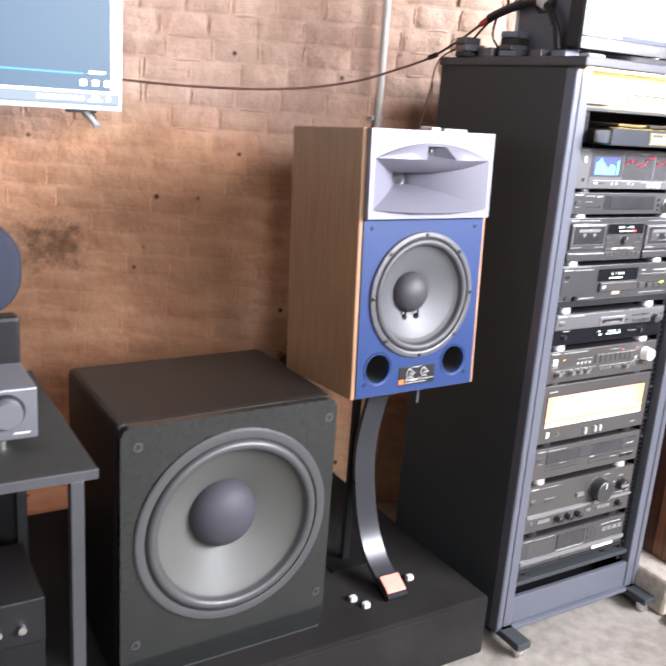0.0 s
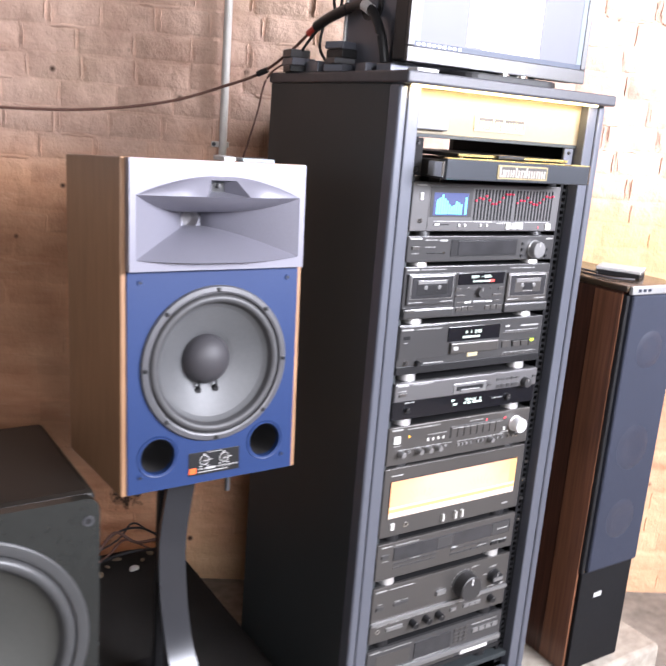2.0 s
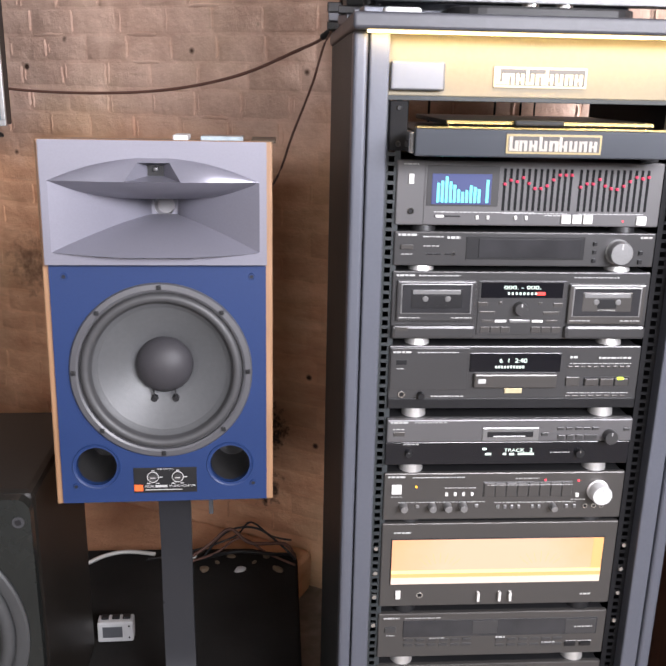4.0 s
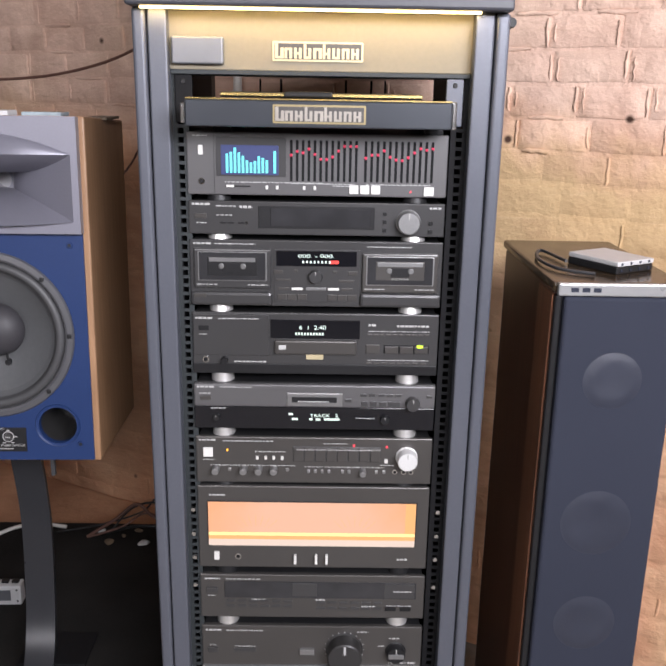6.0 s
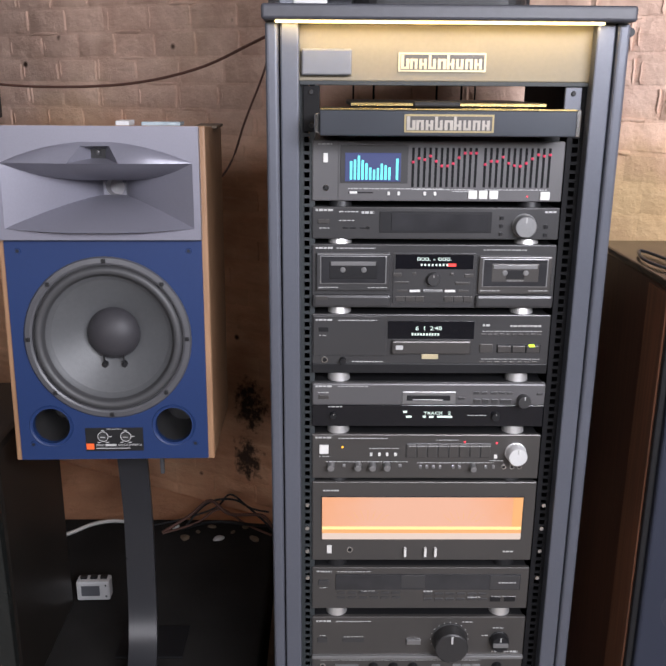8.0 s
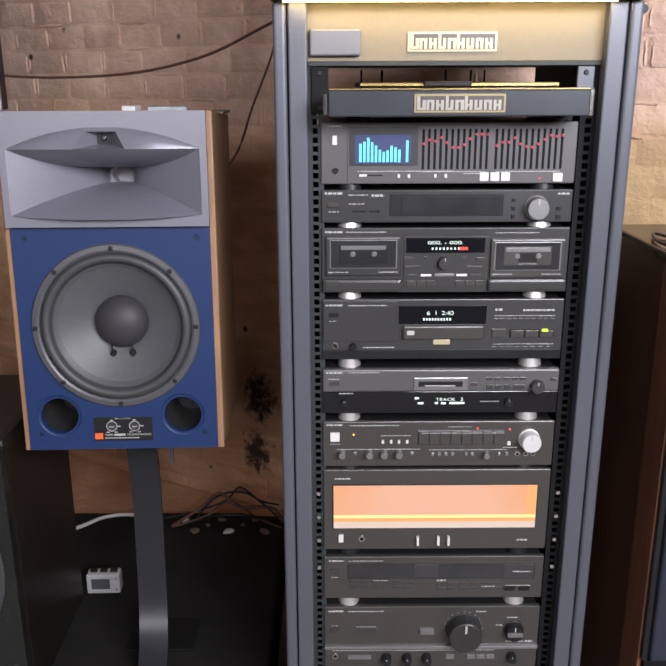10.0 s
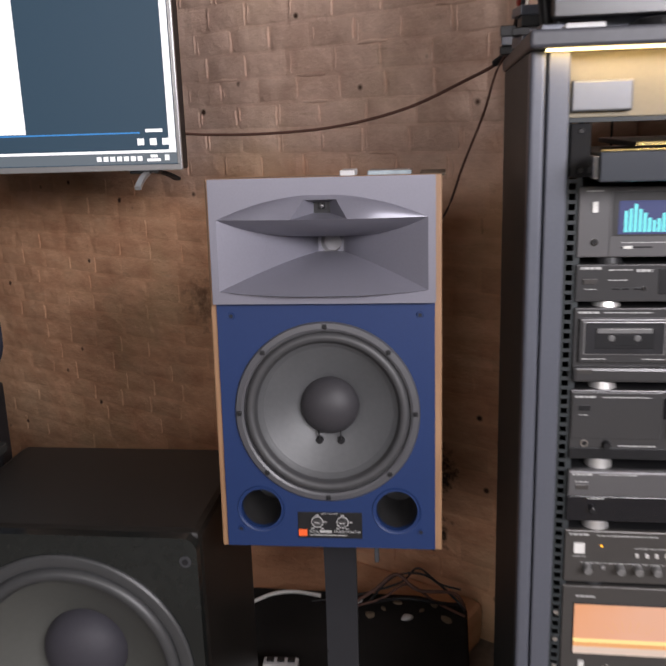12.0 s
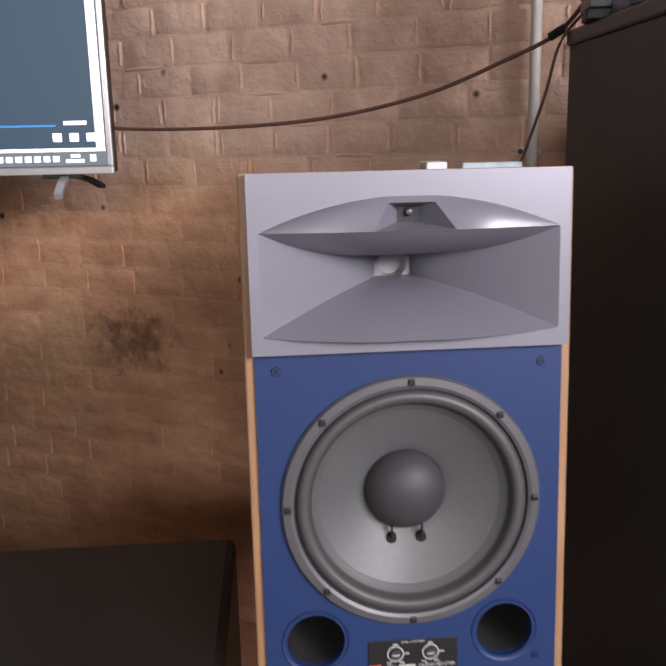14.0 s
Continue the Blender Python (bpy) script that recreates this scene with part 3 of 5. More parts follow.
for k, (rx, rr) in enumerate(((0.16, 0.002), (0.205, 0.0025), (0.345, 0.0025), (0.40, 0.0025), (0.43, 0.002))):
    rb = bmesh.new()
    bmesh.ops.create_cone(rb, cap_ends=True, segments=8, radius1=rr, radius2=rr, depth=0.11, matrix=Matrix.Translation((rx, RD - 0.02, 1.40)))
    part("rear_rod", rb, RACK_BLACK, rack)
part("light_strip", box(0.018, RW - 0.050, -0.022, -0.014, RT - 0.004, RT - 0.0005), LED_STRIP, rack, "glowing warm light strip")
area_lamp("strip_light", look((RX + RW / 2 - 0.014, RY - 0.014, RT - 0.006), (RX + RW / 2 - 0.014, RY + 0.020, 1.47)), 0.52, 0.008, 0.52, (1.0, 0.72, 0.34))


def badge(parent, x, z, w, h, y, plate, letters, field):
    """A name plate drawn as a plain framed row of blocks."""
    b = rounded_plate(x - w / 2, x + w / 2, z - h / 2, z + h / 2, y - 0.002, y, 0.001, 2)
    p = part("name_plate", b, plate, parent)
    part("plate_field", box(x - w / 2 + 0.003, x + w / 2 - 0.003, y - 0.0026, y - 0.002, z - h / 2 + 0.003, z + h / 2 - 0.003), field, p)
    lb = bmesh.new()
    n = 9
    step = (w - 0.008) / n
    for k in range(n):
        hh = h * (0.74 if k in (0, 3, 5) else 0.54)
        x0, zb = x - w / 2 + 0.004 + k * step, z - h * 0.36
        wide = step * (0.92 if k in (0, 4) else 0.80)
        # each block is an upright pair with a bar, like heavy slab letters far off
        add_box(lb, x0, x0 + wide * 0.36, y - 0.0034, y - 0.0026, zb, zb + hh)
        add_box(lb, x0 + wide * 0.62, x0 + wide, y - 0.0034, y - 0.0026, zb, zb + h * 0.54)
        add_box(lb, x0 + wide * 0.30, x0 + wide * 0.68, y - 0.0034, y - 0.0026, zb + h * (0.0, 0.42, 0.20)[k % 3], zb + h * (0.12, 0.54, 0.32)[k % 3])
    tagged(part("mark_row", lb, letters, p), kind="stuff")
    return p


badge(header, 0.289, 1.492, 0.144, 0.030, 0.021, BADGE, BADGE, CHARCOAL2)

# ---- hi-fi units in the rack ----
UX, UY, UW = 1.765, 1.655, 0.430


class Face:
    """Front of a unit; u and v are thousandths of its width from the left and of its height from the top."""

    def __init__(self, name, z0, z1, face, label, depth=0.34, lift=0.0, shiny=False, category="hi-fi unit"):
        self.h = z1 - z0
        self.t = thing(name, pose(UX, UY, z0), label, category, "hi-fi units stacked in the rack")
        self.case = part("case", box(0.004, UW - 0.004, 0.010, depth, 0.001, self.h - 0.001, 0.002), BLACK, self.t)
        self.front = part("faceplate", box(0, UW, 0, 0.010, 0, self.h, 0.0022), face, self.t)
        if lift:
            for u in (0.115, 0.885):
                b = bmesh.new()
                bmesh.ops.create_cone(b, cap_ends=True, segments=24, radius1=0.021, radius2=0.019, depth=lift,
                                      matrix=Matrix.Translation((u * UW, 0.024, -lift / 2)))
                smooth(part("foot", b, FOOT if shiny else BLACK, self.t, "shiny round foot" if shiny else ""))
                b = bmesh.new()
                bmesh.ops.create_cone(b, cap_ends=True, segments=16, radius1=0.018, radius2=0.018, depth=lift,
                                      matrix=Matrix.Translation((u * UW, 0.27, -lift / 2)))
                part("foot", b, BLACK, self.t)

    def x(self, u):
        return u / 1000 * UW

    def z(self, v):
        return (1 - v / 1000) * self.h

    def panel(self, name, u0, u1, v0, v1, material, proud=0.0015, parent=None, bevel=0.0008, y=0.0):
        return part(name, box(self.x(u0), self.x(u1), y - proud, y + 0.004, self.z(v1), self.z(v0), bevel), material, parent or self.t)

    def key(self, u, v, w, h, material, proud=0.003, name="button", parent=None):
        return self.panel(name, u - w / 2, u + w / 2, v - h / 2, v + h / 2, material, proud, parent, 0.0007)

    def knob(self, u, v, r, material, depth=0.014, name="knob", pointer=True):
        x, z = self.x(u), self.z(v)
        k = smooth(part(name, lathe([(r * 1.08, 0), (r * 1.08, -0.002), (r, -0.003), (r * 0.97, -depth + 0.002), (r * 0.9, -depth), (0, -depth)], x, z, 36), material, self.t), 40)
        if pointer:
            part("pointer", box(x - r * 0.06, x + r * 0.06, -depth - 0.0006, -depth, z + r * 0.35, z + r * 0.85), PRINT, k)
        return k

    def jack(self, u, v, r=0.0035):
        x, z = self.x(u), self.z(v)
        j = part("jack", lathe([(r * 1.5, 0), (r * 1.5, -0.002), (r, -0.002), (r * 0.8, 0.0)], x, z, 18), CHROME, self.t)
        part("socket", lathe([(r * 0.85, -0.0012), (0, -0.0012)], x, z, 14), BLACK, j)

    def led(self, u, v, material, r=0.0018):
        part("indicator", lathe([(r, 0), (r * 0.8, -0.0014), (0, -0.0018)], self.x(u), self.z(v), 12), material, self.t)

    def marks(self, rows, material=None, name="print"):
        """Rows of plain bars in place of small print: (u0, u1, v, height)."""
        b = bmesh.new()
        for u0, u1, v, hh in rows:
            u = u0
            k = 0
            while u < u1:
                w = (9, 16, 12, 20, 7)[(k + int(u0)) % 5]
                add_box(b, self.x(u), self.x(min(u + w, u1)), -0.0005, 0.0, self.z(v) - hh / 2, self.z(v) + hh / 2)
                u += w + 4
                k += 1
        return tagged(part(name, b, material or PRINT, self.t), kind="stuff")

    def screen_text(self, text, u, v, height, material, width=None, y=-0.0035):
        return writing(text, self.x(u), self.z(v), height, y, material, self.t, "readout", width)


# turntable with a deep front lip
tt = thing("turntable", pose(1.778, 1.572, 1.368), "slim dark metal turntable with brass edges and name plate", "turntable", "hi-fi units stacked in the rack")
part("front_lip", box(0, 0.408, 0, 0.012, 0.010, 0.050, 0.002), FRONT_METAL, tt, "brushed dark metal front lip")
part("plinth", box(0.004, 0.404, 0.012, 0.34, 0.010, 0.046, 0.002), BLACK, tt)
part("lip_edge", box(0.001, 0.407, -0.001, 0.016, 0.050, 0.0525, 0.0008), GOLD, tt)
part("lid", box(0.05, 0.365, 0.03, 0.32, 0.053, 0.061, 0.002), BLACK, tt)
part("lid_edge", box(0.05, 0.365, 0.027, 0.031, 0.055, 0.0605, 0.001), GOLD, tt)
part("lid_grip", box(0.15, 0.225, 0.018, 0.05, 0.054, 0.063, 0.003), BLACK, tt)
part("end_cap", box(-0.008, 0.0, 0.004, 0.05, 0.014, 0.044, 0.002), CHROME, tt)
part("end_cap", box(0.408, 0.416, 0.004, 0.05, 0.010, 0.052, 0.002), CHROME, tt)
for u in (0.03, 0.378):
    part("foot", box(u, u + 0.03, 0.09, 0.12, -0.002, 0.010, 0.001), BLACK, tt)
    part("foot", box(u, u + 0.03, 0.28, 0.31, -0.002, 0.010, 0.001), BLACK, tt)
badge(tt, 0.205, 0.030, 0.142, 0.028, 0.0, BRASS_DULL, mat("worn_badge", (0.34, 0.31, 0.27), 0.4, 0.4, vary=0.1), CHARCOAL2)

# graphic equaliser with a lit spectrum display
eq = Face("graphic_equaliser", 1.264, 1.366, SILVER, "grey graphic equaliser with a cyan spectrum display and slider rows", lift=0.01)
eq.key(54, 285, 18, 150, BUTTON)
eq.jack(56, 780)
eq.panel("trim_line", 103, 106, 20, 980, CHARCOAL, 0.0006)
disp = eq.panel("display", 112, 381, 76, 700, CHARCOAL, 0.001)
eq.panel("screen", 131, 352, 200, 672, SCREEN_BLUE, 0.0016, disp)
eq.marks([(140, 190, 150, 0.0028), (208, 345, 150, 0.0022)])
for k, hh in enumerate((300, 330, 395, 320, 270, 200, 165, 190, 265, 240, 205, 165, 350)):
    if k == 11:
        continue
    u = 150 + k * 15.2
    eq.panel("spectrum_bar", u, u + 9.5, 640 - hh, 640, CYAN, 0.0022, disp, 0)
g1 = (380, 320, 340, 280, 365, 440, 440, 400, 305, 230, 230, 230)
g2 = (411, 360, 360, 290, 390, 430, 440, 390, 315, 250, 270, 250)
for base, step, vs in ((400, 22.6, g1), (685, 23.2, g2)):
    for k, v in enumerate(vs):
        u = base + step * k
        slot = eq.panel("slider_slot", u - 5, u + 5, 110, 760, RACK_BLACK, 0.0006, None, 0)
        eq.key(u, v - 35, 10, 38, RED, 0.005, "slider_cap", slot)
eq.panel("slot", 144, 244, 845, 870, BLACK, 0.0008)
eq.key(165, 857, 30, 40, BUTTON, 0.0025)
for u in (306, 346, 450, 491):
    eq.key(u, 868, 10, 60, BUTTON)
for u in (642, 684, 726):
    eq.key(u, 883, 35, 140, BUTTON)
eq.led(862, 910, LED_RED, 0.0015)
eq.key(932, 898, 38, 140, BUTTON)
eq.marks([(144, 520, 790, 0.0014), (560, 640, 830, 0.0014), (400, 645, 800, 0.0012), (690, 940, 800, 0.0012), (25, 80, 60, 0.002)])

# tuner
tu = Face("radio_tuner", 1.198, 1.254, CHARCOAL, "slim charcoal tuner with a dark display and one knob", lift=0.009, shiny=True)
tu.key(48, 450, 46, 130, CHARCOAL2)
tu.panel("display_frame", 272, 726, 130, 800, BLACK, 0.001)
tu.panel("display", 320, 712, 190, 740, SMOKED, 0.0022)
for v in (320, 565, 815):
    tu.key(766, v, 14, 110, BLACK)
tu.knob(858, 555, 0.0195, KNOB_GREY, 0.018)
for v in (580, 840):
    tu.key(946, v, 16, 120, BLACK)
for u in (135, 165, 205):
    tu.key(u, 650, 24, 50, BLACK, 0.0015)
tu.jack(226, 640, 0.002)
tu.marks([(15, 85, 100, 0.0035), (108, 185, 150, 0.0016), (200, 250, 170, 0.004), (110, 170, 420, 0.0014), (30, 70, 660, 0.0014), (940, 985, 130, 0.003)])

# double cassette deck
ca = Face("cassette_deck", 1.074, 1.189, CHARCOAL, "charcoal double cassette deck with a lit counter", lift=0.012, shiny=True)
# right door and its tape take a paler charcoal in place of a reflection
for u0, u1, v0, v1, face in ((18, 320, 130, 720, CHARCOAL), (683, 982, 170, 760, CHARCOAL2)):
    d = ca.panel("cassette_door", u0, u1, v0, v1, face, 0.006, None, 0.002)
    ca.panel("window_frame", u0 + 14, u1 - 14, v0 + 40, v1 - 110, KNOB_GREY, 0.0064, d, 0.0012)
    ca.panel("door_window", u0 + 20, u1 - 20, v0 + 52, v1 - 124, SMOKED, 0.0070, d, 0.0006)
    tape = ca.panel("cassette", u0 + 52, u1 - 52, v0 + 110, v1 - 190, CHARCOAL2 if u0 > 500 else BLACK, 0.0074, d, 0.0015)
    ca.panel("tape_label", u0 + 60, u1 - 60, v0 + 128, v0 + 190, KNOB_GREY, 0.0078, tape, 0.0004)
    ca.panel("tape_window", u0 + 112, u1 - 112, v0 + 205, v1 - 240, BLACK, 0.0079, tape, 0.0006)
    ca.panel("door_trim", u0 + 4, u1 - 4, v0 + 8, v0 + 30, KNOB_GREY, 0.0066, d)
    for du in (92, 178):
        uu = (u0 + u1) / 2 - 135 + du
        part("reel_hub", lathe([(0.005, 0), (0.0035, -0.001), (0, -0.001)], ca.x(uu), ca.z((v0 + v1) / 2 - 40), 14, -0.0079), KNOB_GREY, tape)
    if u0 > 500:
        writing("AUTO REVERSE", ca.x((u0 + u1) / 2), ca.z(v1 - 215), 0.0026, -0.0083, PRINT, tape, "writing", 0.030)
    ca.marks([(u0 + 10, u0 + 90, v1 - 55, 0.0015), (u1 - 90, u1 - 12, v1 - 55, 0.0015)]).location.y = -0.0062
ca.panel("centre_panel", 333, 672, 130, 930, CHARCOAL, 0.0015)
ca.panel("display", 342, 660, 150, 380, GLOSS, 0.0028)
ca.screen_text("000. - 000.", 500, 225, 0.0062, DIGIT, 0.061)
b = bmesh.new()
for k in range(8):
    add_box(b, ca.x(445 + k * 15), ca.x(452 + k * 15), -0.0034, -0.0028, ca.z(330), ca.z(295))
part("level_bars", b, DIGIT, ca.t)
ca.panel("level_peak", 556, 590, 290, 335, DIGIT_RED, 0.0034, None, 0)
ca.knob(498, 530, 0.0115, CHARCOAL, 0.012)
for u, v, w, h in ((350, 470, 36, 60), (645, 480, 36, 60), (370, 590, 60, 30), (620, 600, 60, 40), (420, 450, 14, 40), (575, 460, 14, 40)):
    ca.key(u, v, w, h, CHARCOAL2)
for u in (365, 405, 445, 565, 605, 645):
    ca.key(u, 850, 36, 85, CHARCOAL2)
    ca.led(u, 850, BUTTON, 0.0009)
for u in (372, 425, 570, 625):
    ca.key(u, 725, 44, 40, BUTTON if u in (425, 570) else CHARCOAL2, 0.002)
ca.panel("release_key", 460, 540, 700, 745, KNOB_GREY, 0.003)
for u0, u1 in ((2, 326), (676, 998)):
    ca.panel("lower_lip", u0, u1, 775, 985, CHARCOAL, 0.0085, None, 0.0055)
ca.key(40, 830, 50, 60, CHARCOAL2, 0.009)
ca.marks([(15, 85, 60, 0.003), (100, 260, 62, 0.0016), (340, 400, 640, 0.0012), (700, 880, 80, 0.0014)])

# compact disc player
cd = Face("cd_player", 0.950, 1.062, CHARCOAL, "charcoal disc player with a lit display and drawer", lift=0.017, shiny=True)
cd.panel("left_panel", 6, 312, 30, 690, CHARCOAL, 0.0025)
cd.key(48, 250, 42, 80, BLACK)
cd.panel("display", 318, 680, 105, 405, GLOSS, 0.002)
cd.screen_text("6  1  2:40", 488, 225, 0.0078, DIGIT, 0.047)
b = bmesh.new()
for k in range(10):
    add_box(b, cd.x(418 + k * 12), cd.x(425 + k * 12), -0.0032, -0.0026, cd.z(345), cd.z(305))
part("track_bars", b, DIGIT, cd.t)
dr = cd.panel("disc_drawer", 335, 668, 425, 655, CHARCOAL2, 0.008, None, 0.003)
cd.panel("drawer_mark", 352, 382, 500, 570, PRINT, 0.0086, dr, 0)
cd.key(498, 705, 70, 85, BADGE, 0.0025, "badge")
cd.key(734, 560, 54, 140, CHARCOAL2, 0.003)
cd.panel("key_frame", 780, 965, 490, 635, BLACK, 0.001)
for u in (811, 872, 932):
    cd.key(u, 570, 54, 110, CHARCOAL2, 0.004)
    cd.led(u, 590, BUTTON, 0.0009)
cd.panel("play_light", 914, 938, 495, 530, LED_GREEN, 0.0045, None, 0)
cd.jack(53, 764, 0.004)
cd.knob(130, 773, 0.006, BLACK, 0.010, pointer=False)
for k in range(10):
    cd.key(720 + k * 26, 330, 18, 30, CHARCOAL2, 0.0015)
for k in range(8):
    cd.key(720 + k * 32, 800, 22, 30, CHARCOAL2, 0.0015)
cd.marks([(15, 85, 90, 0.003), (110, 270, 95, 0.0016), (715, 745, 170, 0.004), (830, 960, 180, 0.003), (715, 965, 270, 0.0012), (170, 300, 790, 0.002),
          (30, 60, 350, 0.0012), (715, 965, 740, 0.0012)]).location.y = -0.0026
cd.panel("under_lip", 2, 998, 830, 990, BLACK, 0.002, None, 0.001)

# disc recorder: silver upper half, gloss lower half
md = Face("disc_recorder", 0.846, 0.933, CHARCOAL, "slim disc recorder with a silver upper half and black lit display", lift=0.017, shiny=True)
md.panel("upper_face", 1, 999, 10, 500, SILVER, 0.006, None, 0.003)
md.panel("lower_face", 1, 999, 515, 995, GLOSS, 0.002)
sp = md.panel("loading_slot", 385, 615, 180, 470, KNOB_GREY, 0.008, None, 0.0015)
md.panel("slot_gap", 405, 592, 260, 385, BLACK, 0.0086, sp)
md.panel("slot_lip", 430, 560, 345, 400, KNOB_GREY, 0.0105, sp)
for u in (703, 738, 777, 812, 846):
    md.key(u, 210, 26, 60, CHARCOAL, 0.008)
for u, w in ((707, 28), (744, 28), (782, 28), (830, 50)):
    md.key(u, 400, w, 110, CHARCOAL, 0.008)
md.knob(906, 370, 0.0125, CHARCOAL, 0.020)
md.key(50, 310, 44, 90, CHARCOAL2, 0.008)
md.key(640, 330, 28, 70, CHARCOAL, 0.008)
md.key(975, 230, 24, 60, CHARCOAL, 0.008)
md.screen_text("TRACK   2", 540, 690, 0.0062, DIGIT, 0.050)
b = bmesh.new()
for u0, u1, v in ((478, 492, 770), (505, 525, 775), (540, 605, 770), (405, 430, 770), (392, 410, 660)):
    add_box(b, md.x(u0), md.x(u1), -0.0034, -0.0026, md.z(v + 22), md.z(v - 22))
part("readout_bars", b, DIGIT, md.t)
md.knob(793, 755, 0.008, BLACK, 0.010)
md.knob(92, 745, 0.006, BLACK, 0.010)
md.marks([(15, 85, 70, 0.003), (110, 240, 72, 0.0014), (70, 130, 530, 0.002), (670, 750, 720, 0.0014), (25, 70, 210, 0.0014)]).location.y = -0.0065

# control amplifier
pr = Face("control_amplifier", 0.738, 0.829, CHARCOAL2, "charcoal control amplifier with a large silver volume knob", lift=0.007)
pr.key(52, 330, 40, 190, BUTTON, 0.004)
pr.led(133, 290, LED_AMBER, 0.002)
for u in (259, 295, 329, 365):
    pr.key(u, 445, 11, 70, BUTTON)
for u in (83, 201, 265, 329):
    pr.knob(u, 690, 0.0068, KNOB_GREY, 0.016)
for u in (141, 387):
    pr.key(u, 700, 14, 60, KNOB_GREY)
src = pr.panel("selector_panel", 410, 783, 195, 520, CHARCOAL, 0.001)
for k in range(8):
    pr.panel("selector_key", 414 + k * 46.5, 455 + k * 46.5, 215, 505, CHARCOAL2, 0.003, src)
pr.led(668, 165, LED_RED, 0.0020)
pr.led(808, 185, LED_RED, 0.0020)
pr.knob(893, 400, 0.0185, KNOB_PALE, 0.024)
pr.key(806, 490, 14, 80, BUTTON)
for u in (477, 506, 535, 564, 622, 650, 766, 799):
    pr.key(u, 727, 12, 70, KNOB_GREY)
pr.knob(708, 725, 0.006, KNOB_GREY, 0.014)
for u in (845, 882, 914):
    pr.jack(u, 725, 0.003)
pr.marks([(15, 88, 60, 0.0032), (115, 330, 75, 0.0018), (250, 380, 300, 0.0014), (540, 640, 110, 0.0014), (60, 420, 600, 0.0012), (460, 800, 620, 0.0012),
          (425, 780, 250, 0.0012), (30, 80, 480, 0.0012), (780, 840, 570, 0.0014)]).location.y = -0.0032

# power amplifier with a glowing meter window
am = Face("power_amplifier", 0.561, 0.731, CHARCOAL2, "charcoal power amplifier with a glowing peach meter window", lift=0.016)
win = am.panel("meter_frame", 40, 949, 178, 728, BLACK, 0.0015)
am.panel("meter_glass", 45, 944, 190, 600, PEACH, 0.0022, win, 0)
am.panel("meter_end", 900, 944, 190, 590, PEACH_DEEP, 0.0026, win, 0)
am.panel("meter_line", 45, 944, 556, 592, METER_LINE, 0.0027, win, 0)
am.panel("meter_band", 45, 944, 592, 640, PEACH_DEEP, 0.0026, win, 0)
am.panel("meter_shelf", 45, 944, 640, 718, PEACH_PALE, 0.0030, win, 0)
arcs = bmesh.new()
for c in (250, 680):
    for k in range(7):
        a = radians(50 + k * 13.3)
        x0, z0 = am.x(c), am.z(600)
        p0, p1 = Vector((x0 + 0.035 * math.cos(a), -0.0026, z0 + 0.022 * math.sin(a))), Vector((x0 + 0.062 * math.cos(a), -0.0026, z0 + 0.044 * math.sin(a)))
        s = Vector((math.sin(a), 0, -math.cos(a))) * 0.0003
        arcs.faces.new([arcs.verts.new(q) for q in (p0 - s, p0 + s, p1 + s, p1 - s)])
tagged(part("scale_marks", arcs, PEACH_DEEP, win), kind="stuff")
am.key(78, 850, 22, 95, BUTTON, 0.004)
am.jack(171, 860, 0.004)
for u in (422, 514, 560):
    am.key(u, 880, 11, 105, BUTTON, 0.008, "lever")
am.marks([(50, 120, 110, 0.0026), (870, 915, 885, 0.003)])

# dark equaliser
e2 = Face("stereo_equaliser", 0.451, 0.545, CHARCOAL2, "dark stereo equaliser with a smoked display strip", lift=0.019, shiny=True)
ew = e2.panel("display", 108, 962, 160, 530, SMOKED, 0.002)
e2.panel("display_tab", 410, 520, 180, 480, CHARCOAL, 0.0026, ew)
e2.panel("display_end", 820, 955, 180, 515, CHARCOAL, 0.0026, ew)
for base, v in ((112, 610), (112, 725), (515, 635), (515, 765)):
    for k in range(6):
        e2.key(base + 22 + k * 51, v, 40, 55, CHARCOAL, 0.002)
e2.key(53, 350, 48, 110, CHARCOAL)
for u in (850, 917):
    e2.key(u, 765, 50, 90, BLACK)
e2.marks([(22, 90, 80, 0.003), (115, 270, 85, 0.0016), (225, 290, 550, 0.0014), (515, 555, 555, 0.003), (860, 940, 350, 0.002), (720, 780, 700, 0.002),
          (830, 945, 680, 0.0012), (35, 70, 470, 0.0012)]).location.y = -0.0028

# integrated amplifier
a2 = Face("integrated_amplifier", 0.285, 0.432, CHARCOAL2, "charcoal integrated amplifier with a large black volume knob", lift=0.02)
a2.knob(648, 350, 0.034, CHARCOAL_DARK, 0.034)
b = bmesh.new()
for k in range(13):
    a = radians(-20 + k * 18.3)
    add_box(b, a2.x(648) + 0.038 * math.cos(a) - 0.0006, a2.x(648) + 0.038 * math.cos(a) + 0.0006, -0.0006, 0, a2.z(350) + 0.038 * math.sin(a) - 0.0012, a2.z(350) + 0.038 * math.sin(a) + 0.0012)
part("dial_scale", b, PRINT, a2.t)
a2.knob(882, 370, 0.0185, BLACK, 0.018)
a2.key(882, 370, 70, 60, KNOB_GREY, 0.021, "selector_bar")
a2.key(50, 370, 46, 70, CHARCOAL)
a2.key(195, 375, 100, 60, CHARCOAL, 0.002)
a2.key(478, 385, 66, 75, KNOB_GREY, 0.006)
a2.panel("bright_band", 0, 1000, 608, 660, KNOB_GREY, 0.006, None, 0.0015)
for u in (291, 387, 480):
    a2.knob(u, 810, 0.0095, BLACK, 0.018)
a2.knob(880, 800, 0.0095, BLACK, 0.014)
a2.jack(50, 790, 0.004)
